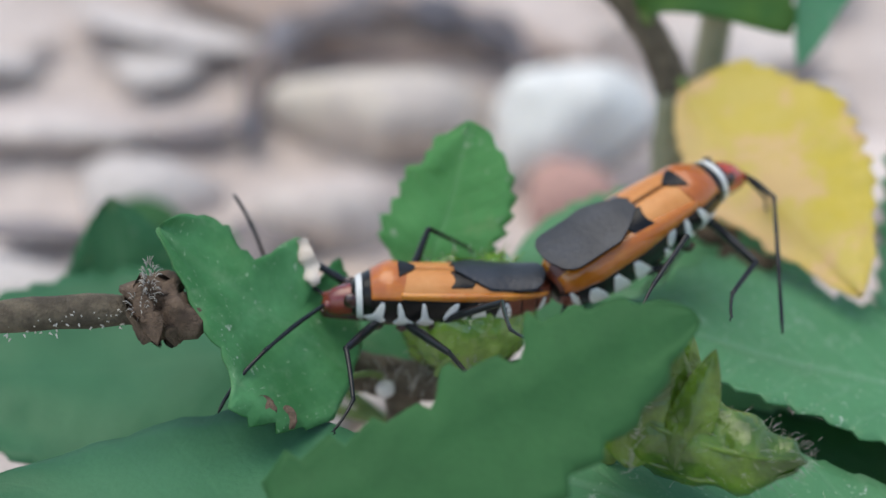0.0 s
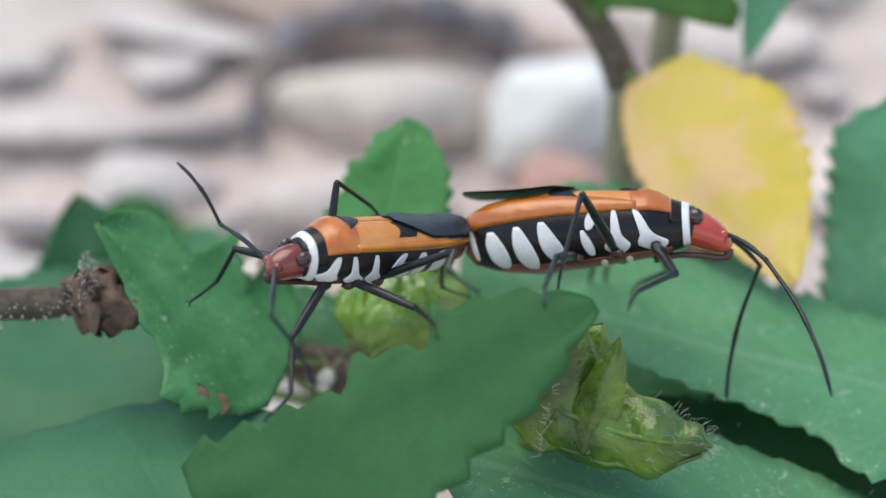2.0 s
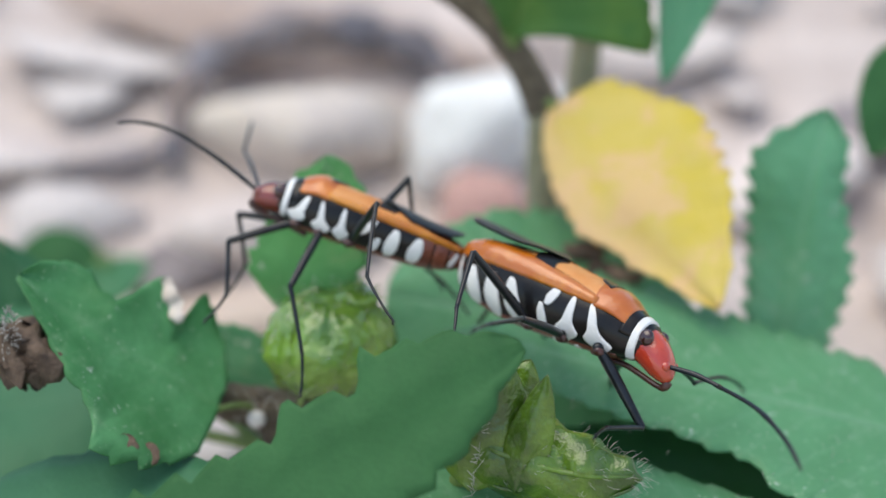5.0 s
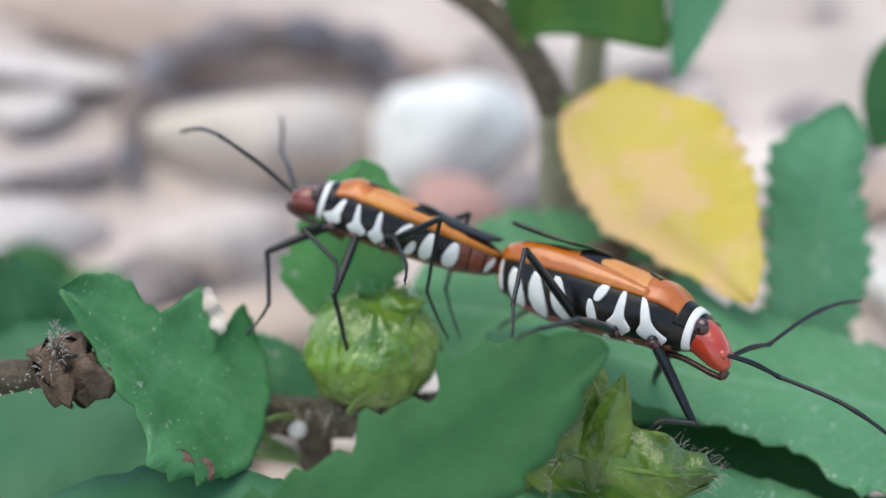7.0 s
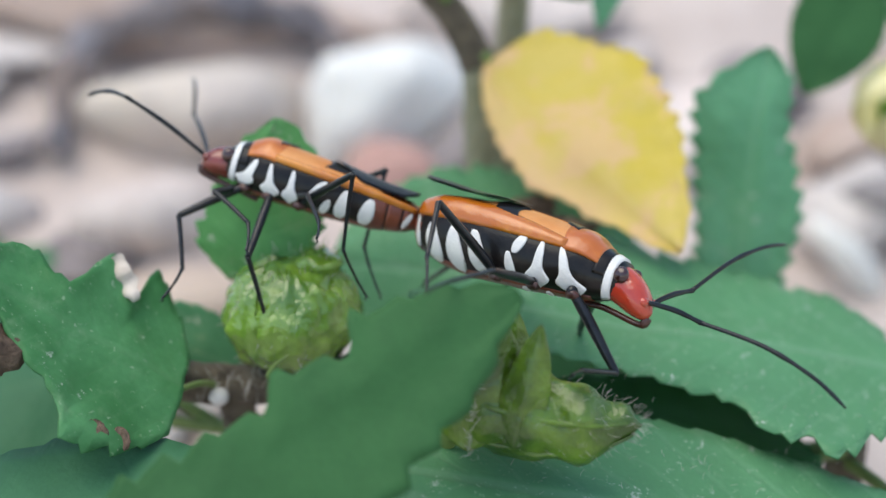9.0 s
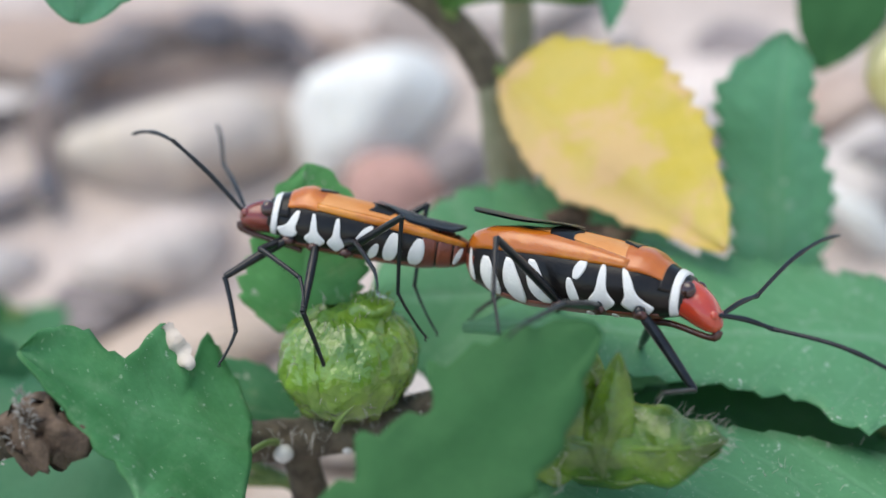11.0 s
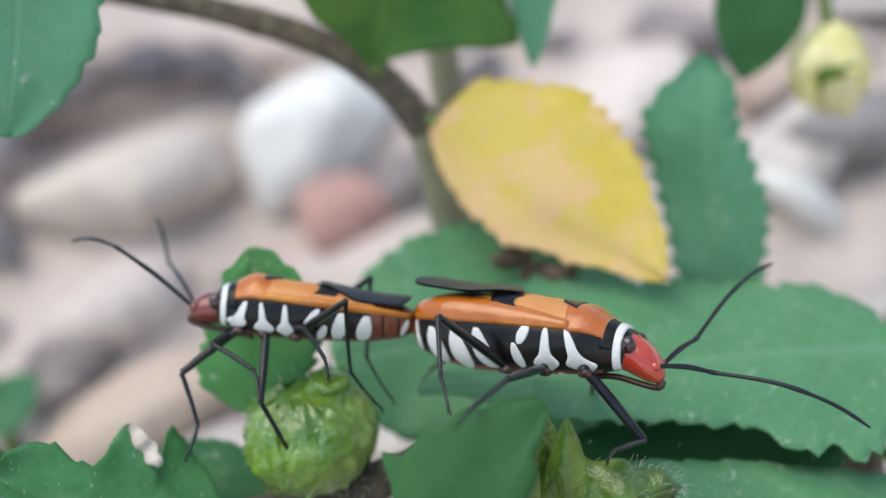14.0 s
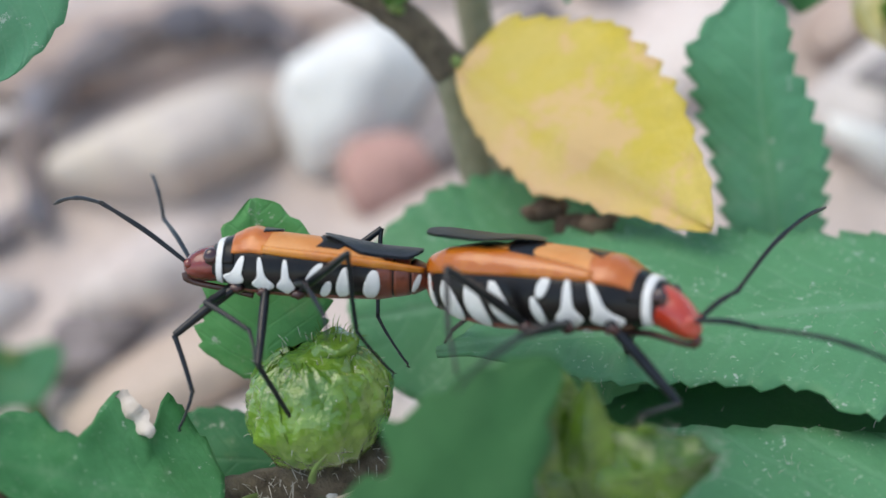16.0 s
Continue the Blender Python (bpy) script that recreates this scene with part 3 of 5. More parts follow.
def build_creeping_twig():
    plant = thing("creeping_weed", (-1.0, -0.1, 0), "low creeping weed with chewed leaves and green bud", "plant")
    rod(plant, "twig", [(-3.6, -1.3, 2.05), (-2.7, -0.95, 2.12), (-1.9, -0.62, 2.05), (-1.35, -0.25, 1.7), (-0.95, -0.05, 1.52), (-0.4, -0.1, 1.56), (0.2, -0.05, 1.62)], [0.08, 0.085, 0.085, 0.09, 0.12, 0.12, 0.09], BARK, "rough grey brown creeping twig", 0.12, 3)
    rod(plant, "stem", [(-0.8, 0.2, -0.15), (-0.85, 0.1, 0.8), (-0.9, -0.02, 1.5)], [0.13, 0.11, 0.1], BARK, seed=7)
    bm = bmesh.new()
    ball(bm, (-2.06, -0.8, 2.14), (0.19, 0.15, 0.15), 3.3, 0.9, 3)
    nub = part("withered_bud", bm, WITHERED, plant, "dry brown withered flower bud")
    bracts(nub, WITHERED, (-2.09, -0.8, 2.14), 0.15, 10, 5, 1.0, 1.2, (-0.2, -0.2, 0.9))
    bracts(nub, WITHERED, (-2.04, -0.82, 2.12), 0.15, 7, 9, 1.15, 0.9, (0.3, -0.3, -0.9), 1.2)
    bm = bmesh.new()
    hairs(bm, (-2.10, -0.9, 2.31), (0.03, 0.03, 0.12), 100, 3, 0.03, 0.003)
    hairs(bm, (-2.15, -0.93, 2.2), (0.05, 0.02, 0.07), 45, 4, 0.03, 0.003)
    part("fuzz", bm, FUZZ_GREY, nub, "pale grey fuzz")
    torn = leaf(plant, "leaf", (-1.11, -0.5, 1.71), (-2.11, -0.7, 2.54), (0.63, -0.4, 0.66), 1.14, GREEN_EATEN, "chewed green leaf with torn notched edge", stalk=(-0.95, -0.05, 1.5), stalk_radius=0.018, teeth=9, tooth=0.14, wave=0.06, seed=21,
                outline=((0, 0.45, 0.66), (0.09, 0.78, 0.9), (0.17, 0.98, 1.08), (0.26, 1.17, 1.2), (0.285, 1.1, 1.22), (0.305, 0.66, 1.24), (0.35, 0.72, 1.26), (0.42, 0.95, 1.22), (0.475, 1.02, 0.95), (0.53, 0.72, 0.82), (0.6, 0.4, 0.74), (0.68, 0.45, 0.6), (0.75, 0.6, 0.46), (0.82, 0.55, 0.34), (0.9, 0.43, 0.22), (0.96, 0.25, 0.12), (1, 0.03, 0.03)))
    bm = bmesh.new()
    rows = []
    for k in range(13):
        s = k / 12
        mid = Vector((-1.47 + 0.12 * s + 0.006 * math.sin(k * 1.9), -0.16 - 0.14 * s + 0.02 * math.sin(k * 1.1), 2.35 - 0.21 * s))
        wide = 0.026 * (0.5 + math.sin(math.pi * (0.1 + 0.85 * s))) * (1.35 + 0.1 * math.sin(k * 2.7))
        rows.append([mid + Vector((wide * w, -0.03 * (1 - w * w), 0.3 * wide * w)) for w in (-1, -0.5, 0, 0.5, 1)])
    sheet(bm, rows)
    sheet(bm, [[p + Vector((0, 0.012, 0)) for p in reversed(r)] for r in rows])
    part("torn_flap", bm, FLAKE, torn, "curled dry cream coloured leaf edge")
    for root, end, wide, seed in (((-1.49, -1.0, 1.79), (-1.47, -1.09, 1.67), 0.15, 3.0), ((-1.38, -0.95, 1.72), (-1.35, -1.03, 1.62), 0.1, 5.0)):
        part("dry_lobe", blade(root, end, (0.5, -0.75, 0.45), wide, teeth=4, tooth=0.15, wave=0.12, peak=0.5, seed=seed, blunt=0.4), WITHERED, torn, "small dry brown lobe")
    leaf(plant, "leaf", (-0.80, 0.25, 2.0), (-0.595, 0.49, 2.90), (-0.05, -0.9, 0.5), 0.82, GREEN_FRESH, "small upright toothed green leaf with brown edge", stalk=(-0.8, 0.1, 1.52), teeth=9, tooth=0.2, wave=0.05, seed=5, outline=((0, 0.3, 0.36), (0.08, 0.8, 0.58), (0.15, 0.8, 0.82), (0.22, 0.84, 0.9), (0.3, 0.88, 0.93), (0.38, 0.93, 0.88), (0.46, 0.95, 0.82), (0.54, 0.95, 0.8), (0.62, 0.93, 0.79), (0.7, 0.86, 0.56), (0.78, 0.79, 0.5), (0.85, 0.63, 0.46), (0.92, 0.43, 0.25), (0.97, 0.34, 0.12), (1, 0.06, 0.05)))
    leaf(plant, "leaf", (-0.85, 0.3, 1.45), (-1.75, 0.35, 1.75), (0, -0.8, 0.7), 0.6, GREEN, "small plain green leaf behind the twig", stalk=(-0.7, 0.1, 1.5), teeth=9, tooth=0.08, seed=25)
    leaf(plant, "leaf", (-1.6, 0.6, 1.3), (-3.9, -0.3, 1.4), (0, -0.5, 0.9), 1.7, GREEN_STAINED, "broad brown stained green leaf", stalk=(-0.85, 0.2, 1.0), teeth=14, wave=0.06, seed=31)
    leaf(plant, "leaf", (-2.7, 1.0, 0.95), (-2.9, 1.1, 2.1), (0.1, -1, 0.35), 0.85, GREEN, "plain green leaf behind the withered bud", stalk=(-0.85, 0.2, 1.1), teeth=12, wave=0.06, seed=33)
    centre = (-0.55, -0.05, 1.93)
    bm = bmesh.new()
    ball(bm, centre, (0.35, 0.335, 0.3), 4.0, 0.16, 4, None, 2.2)
    bud = part("green_bud", bm, BUD, plant, "glossy light green lobed seed bud")
    sepals(bud, BUD, centre, (0.355, 0.34, 0.305), 7, 8, 0.62)
    sepals(bud, BUD, centre, (0.365, 0.35, 0.31), 5, 23, 0.5, 1.1)
    bm = bmesh.new()
    ball(bm, (-0.4, -0.02, 2.2), (0.13, 0.12, 0.09), 7.0, 0.4, 3)
    part("bud_tip", bm, BUD, bud, "small fuzzy green knob")
    bm = bmesh.new()
    hairs(bm, (-0.4, -0.02, 2.2), (0.12, 0.11, 0.08), 90, 13, 0.06, 0.0026)
    part("fuzz", bm, BUD, bud)
    bm = bmesh.new()
    tube(bm, smooth_line([(-0.66, -0.42, 1.72), (-0.62, -0.45, 1.8), (-0.54, -0.46, 1.87)], 4), [0.02, 0.022, 0.02, 0.017, 0.014, 0.011, 0.008, 0.005, 0.002], 7)
    part("awn", bm, STEM_GREEN, bud, "thin dark pointed awn")
    bm = bmesh.new()
    hairs(bm, centre, (0.37, 0.34, 0.37), 90, 6, 0.05, 0.002)
    part("hair", bm, FUZZ, bud)
    bm = bmesh.new()
    for k in range(190):
        rng = random.Random(k)
        x = rng.uniform(-1.1, 0.2)
        p = Vector((x, -0.1 + rng.uniform(-0.1, 0.05), 1.62 + 0.05 * x + rng.uniform(-0.03, 0.06)))
        tube(bm, [p, p + Vector((rng.uniform(-0.05, 0.05), rng.uniform(-0.1, 0.0), rng.uniform(-0.12, 0.1)))], [0.0028, 0.001], 4)
    for k in range(90):
        rng = random.Random(k + 500)
        s = rng.uniform(0, 1)
        p = Vector((-3.6, -1.3, 2.05)).lerp(Vector((-2.25, -0.78, 2.1)), s) + Vector((0, -0.075, rng.uniform(-0.06, 0.05)))
        tube(bm, [p, p + Vector((rng.uniform(-0.02, 0.02), -0.012, rng.uniform(-0.02, 0.025)))], [0.006, 0.003], 5)
    part("twig_fuzz", bm, FUZZ, plant, "sparse pale fuzz")


def build_eggs():
    for at, r in (((-0.97, -0.16, 1.5), 0.058), ((-0.62, -0.16, 1.47), 0.035)):
        bm = bmesh.new()
        ball(bm, (0, 0, 0), (r, r, r), 1.0, 0.03, 3)
        ob = part("insect_egg", bm, PEARL)
        ob.location = Vector(at) * CM
        tagged(ob, "tiny pearly white insect egg on brown twig", "egg", "eggs on the twig")


def build_right_weed():
    plant = thing("broad_leaf_weed", (2.6, 0.2, 0), "low weed with broad flat green leaves and bud", "plant")
    rod(plant, "stem", [(2.6, 0.2, -0.15), (2.65, 0.2, 0.8), (2.74, 0.25, 1.28)], [0.13, 0.12, 0.09], BARK, seed=4)
    broad = leaf(plant, "leaf", (2.9, 0.1, 1.42), (0.1, 0.05, 2.0), (0.22, -0.2, 0.95), 1.7, GREEN_PALE, "broad flat bright green toothed leaf", stalk=(2.75, 0.25, 1.3), teeth=17, tooth=0.17, wave=0.03, seed=41, outline=((0, 0.5, 0.5), (0.08, 0.8, 0.85), (0.15, 0.87, 1.08), (0.2, 0.9, 1.22), (0.25, 0.94, 1.04), (0.3, 0.96, 1.07), (0.34, 0.98, 0.93), (0.38, 1.0, 0.75), (0.44, 1.04, 0.72), (0.52, 1.12, 0.64), (0.57, 1.16, 0.6), (0.65, 1.22, 0.56), (0.72, 1.2, 0.48), (0.78, 0.98, 0.36), (0.85, 0.55, 0.2), (0.92, 0.25, 0.08), (1, 0.04, 0.04)))
    leaf_hairs(broad, (2.9, 0.1, 1.42), (0.1, 0.05, 2.0), (0.22, -0.2, 0.95), 1.5, 130, 62, 0.04)
    lower = leaf(plant, "leaf", (2.95, -1.04, 0.82), (-0.2, -1.24, 1.63), (0.25, -0.3, 0.95), 1.74, GREEN_PALE, "veined bluish green lower leaf", stalk=(2.62, 0.2, 0.8), teeth=16, tooth=0.06, wave=0.03, seed=44, outline=((0, 0.25, 0.35), (0.05, 0.42, 0.65), (0.15, 0.54, 0.88), (0.3, 0.66, 1.02), (0.42, 0.76, 1.05), (0.6, 0.86, 1.0), (0.75, 0.84, 0.9), (0.9, 0.58, 0.62), (1, 0.05, 0.05)))
    leaf_hairs(lower, (2.95, -1.04, 0.82), (-0.2, -1.24, 1.63), (0.25, -0.3, 0.95), 1.4, 130, 61, 0.045)
    # Added leaf: its dark green stands for the shadow below the broad leaf's margin.
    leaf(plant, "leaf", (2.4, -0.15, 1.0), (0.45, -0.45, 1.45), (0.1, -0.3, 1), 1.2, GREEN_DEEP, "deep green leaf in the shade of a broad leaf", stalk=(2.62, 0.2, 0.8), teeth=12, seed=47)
    leaf(plant, "leaf", (1.6, 1.2, 1.5), (-0.35, 1.0, 1.85), (0.05, -0.7, 0.75), 1.75, GREEN_PALE, "plain soft green leaf behind the bugs", stalk=(2.62, 0.25, 1.1), teeth=14, blunt=0.45, seed=49)
    bm = bmesh.new()
    heart = Vector((0.85, -1.31, 1.9))
    shift = Vector((-0.15, 0.18, 0.01))

    def grown(p):
        return heart + (Vector(p) - heart) * 1.2 + shift

    line = smooth_line([grown(p) for p in ((0.55, -1.22, 1.9), (0.65, -1.27, 1.85), (0.85, -1.31, 1.8), (1.08, -1.36, 1.78), (1.29, -1.4, 1.8))], 8)
    thick = [float(np.interp(k / 32, (0, 0.06, 0.25, 0.5, 0.75, 0.92, 1), (0.07, 0.18, 0.225, 0.22, 0.175, 0.08, 0.014))) * (1 + 0.025 * math.sin(k * 0.9)) for k in range(len(line))]
    tube(bm, line, thick, 22)
    for v in bm.verts:
        v.co += 0.045 * noise.noise_vector(v.co * 7.0)
    bud = part("green_bud", bm, BUD_DARK, plant, "pointed hairy green bud in leafy scales")
    for base, tip, wide, kind in (((0.58, -1.46, 1.72), (0.66, -1.38, 2.36), 0.42, BUD_DARK), ((0.76, -1.5, 1.74), (0.88, -1.4, 2.24), 0.2, BUD_DARK), ((0.62, -1.24, 1.82), (0.8, -1.16, 2.2), 0.34, BUD_DARK)):
        part("scale", blade(grown(base), grown(tip), (0, -0.9, 0.3), 1.2 * wide, teeth=7, tooth=0.05, fold=-0.4, arch=0.16, wave=0.08, peak=0.4, blunt=0.8, seed=wide * 40 + tip[0], thick=0.02), kind, bud)
    for turn in (-0.6, 0.35):
        bm = bmesh.new()
        ridge = [p + Vector((0, -math.cos(turn), math.sin(turn))) * r * 0.99 for p, r in zip(line, thick)]
        tube(bm, ridge[3:-2], [0.012 * math.sin(math.pi * (0.08 + 0.86 * k / (len(ridge) - 5))) + 0.004 for k in range(len(ridge) - 5)], 7)
        part("rib", bm, BUD_DARK, bud)
    bm = bmesh.new()
    rng = random.Random(16)
    for n in range(225):
        k = rng.randrange(len(line)) if n < 190 else rng.randrange(len(line) - 8, len(line))
        turn = rng.uniform(0, 6.2832)
        out = Vector((rng.uniform(-0.5, 1.0), math.cos(turn) + rng.uniform(-0.4, 0.4), math.sin(turn) + rng.uniform(-0.4, 0.4))).normalized()
        p = line[k] + Vector((rng.uniform(-0.015, 0.015), 0, 0)) + Vector((0, math.cos(turn), math.sin(turn))) * thick[k] * 0.95
        tube(bm, [p, p + out * 0.03 + Vector((0.015, 0, 0)), p + out * 0.036 * rng.uniform(0.5, 1.4) + Vector((0.035, 0, rng.uniform(-0.03, 0.03)))], [0.0012, 0.001, 0.0005], 3)
    for _ in range(60):
        s = rng.uniform(0, 0.95)
        p = grown(Vector((0.58, -1.5, 1.72)).lerp(Vector((0.66, -1.42, 2.36)), s))
        out = Vector((rng.uniform(-1, 0.6), rng.uniform(-0.8, 0.2), rng.uniform(-0.1, 0.9))).normalized()
        tube(bm, [p, p + out * 0.03, p + out * 0.06 * rng.uniform(0.6, 1.2)], [0.002, 0.0016, 0.0007], 3)
    part("hair", bm, FUZZ, bud, "fine pale hairs")
    bm = bmesh.new()
    ball(bm, (0.1, -0.8, 2.0), (0.12, 0.1, 0.16), 9.0, 0.25, 3)
    young = part("young_bud", bm, BUD, plant, "small yellowish green young bud")
    bracts(young, BUD, (0.1, -0.8, 2.0), 0.11, 5, 4, 1.5, 0.2)
    rod(plant, "bud_stalk", [(0.1, -0.8, 1.9), (0.3, -0.7, 1.5), (0.9, -0.8, 1.35)], [0.035, 0.035, 0.035], STEM_GREEN)
    rod(plant, "bud_stalk", [(0.42, -1.05, 1.85), (0.4, -0.75, 1.25), (2.6, 0.1, 0.9)], [0.05, 0.05, 0.06], STEM_GREEN)


def build_near_weed():
    plant = thing("near_weed", (-0.3, -2.1, 0), "low weed shoot with smooth deep green leaves", "plant")
    rod(plant, "stem", [(-0.5, -1.9, -0.15), (-0.3, -1.7, 0.7), (0.1, -1.6, 1.25)], [0.1, 0.09, 0.07], STEM_GREEN, seed=4)
    leaf(plant, "leaf", (-1.21, -1.95, 1.55), (0.625, -1.45, 2.555), (-0.05, -0.85, 0.55), 1.42, GREEN_DEEP, "smooth deep green leaf lifted towards the light", stalk=(0.1, -1.6, 1.22), teeth=10, tooth=0.27, wave=0.03, seed=51, outline=((0, 0.02, 0.48), (0.08, 0.09, 0.54), (0.15, 0.31, 0.51), (0.22, 0.53, 0.48), (0.3, 0.7, 0.45), (0.41, 0.85, 0.34), (0.455, 0.82, 0.53), (0.54, 0.74, 0.44), (0.63, 0.64, 0.32), (0.67, 0.6, 0.58), (0.74, 0.54, 0.49), (0.86, 0.34, 0.39), (0.94, 0.18, 0.26), (1, 0.05, 0.07)))
    leaf(plant, "leaf", (-0.55, -1.75, 1.3), (-2.9, -1.45, 1.35), (0, -0.25, 0.97), 1.9, GREEN_STAINED, "low broad green leaf", stalk=(0.1, -1.6, 1.22), teeth=12, tooth=0.05, seed=55)


def build_upper_weed():
    plant = thing("leaning_weed", (-4.2, 0.9, 0), "leaning weed with hanging toothed green leaves", "plant")
    rod(plant, "stem", [(-4.2, 0.9, -0.15), (-4.1, 0.9, 2.5), (-3.2, 0.8, 4.4), (-1.6, 0.6, 5.0)], [0.12, 0.11, 0.09, 0.06], BARK, seed=6)
    leaf(plant, "leaf", (-1.26, 1.0, 5.05), (-1.74, 0.8, 3.78), (0.1, -1, 0.2), 0.95, GREEN_LIGHT, "hanging pale green toothed leaf", stalk=(-1.6, 0.6, 5.0), teeth=9, tooth=0.12, seed=61, blunt=0.55, peak=0.45)
    leaf(plant, "leaf", (-2.85, 0.6, 4.7), (-2.95, 0.4, 3.75), (0.1, -1, 0.2), 0.9, GREEN_EATEN, "hanging green toothed leaf with brown edge", stalk=(-3.0, 0.75, 4.5), teeth=12, tooth=0.14, seed=63)


def build_flower_weed():
    plant = thing("flowering_weed", (3.6, 2.6, 0), "small weed with a pale yellow flower bud", "plant")
    rod(plant, "stem", [(3.6, 2.6, -0.15), (4.9, 2.9, 0.9), (5.3, 3.0, 2.6), (4.6, 2.7, 3.6), (3.5, 2.4, 3.1)], [0.1, 0.1, 0.09, 0.08, 0.06], STEM_GREEN, seed=6)
    leaf(plant, "leaf", (3.2, 2.4, 3.25), (2.78, 2.2, 2.48), (-0.2, -1, 0.2), 0.66, GREEN_DEEP, "deep green leaf beside a flower bud", stalk=(3.5, 2.4, 3.1), teeth=10, seed=71)
    leaf(plant, "leaf", (3.3, 2.5, 3.0), (4.1, 2.3, 3.4), (0, -1, 0.5), 0.6, GREEN_PALE, "pale green leaf above a flower bud", stalk=(3.3, 2.4, 3.1), teeth=10, seed=73)
    bm = bmesh.new()
    ball(bm, (3.44, 2.3, 2.36), (0.27, 0.22, 0.32), 5.0, 0.25, 3)
    flower = part("flower_bud", bm, PETAL, plant, "pale yellow flower bud")
    rod(plant, "flower_stalk", [(3.5, 2.4, 3.1), (3.48, 2.35, 2.85), (3.46, 2.3, 2.6)], [0.05, 0.045, 0.045], STEM_GREEN)
    bracts(flower, PETAL, (3.44, 2.3, 2.36), 0.27, 8, 2, 1.2, 0.5, (0.1, -0.4, -0.9), 1.4)
    bracts(flower, BUD, (3.44, 2.3, 2.42), 0.26, 5, 7, 1.3, 0.4, (0, 0, -1), 0.7)


def build_ground_leaf():
    plant = thing("seedling", (-3.15, 4.1, 0.42), "small green seedling on the bare earth", "plant")
    rod(plant, "stem", [(-3.15, 4.1, 0.2), (-3.15, 4.1, 0.9)], [0.08, 0.06], STEM_GREEN)
    leaf(plant, "leaf", (-3.15, 4.1, 0.85), (-3.85, 3.7, 0.9), (0, -0.7, 0.7), 0.8, GREEN_DEEP, "green seedling leaf", teeth=10, seed=81)
    leaf(plant, "leaf", (-3.15, 4.1, 0.85), (-2.9, 3.5, 0.7), (0, -0.7, 0.7), 0.7, GREEN, "green seedling leaf", teeth=10, seed=83)


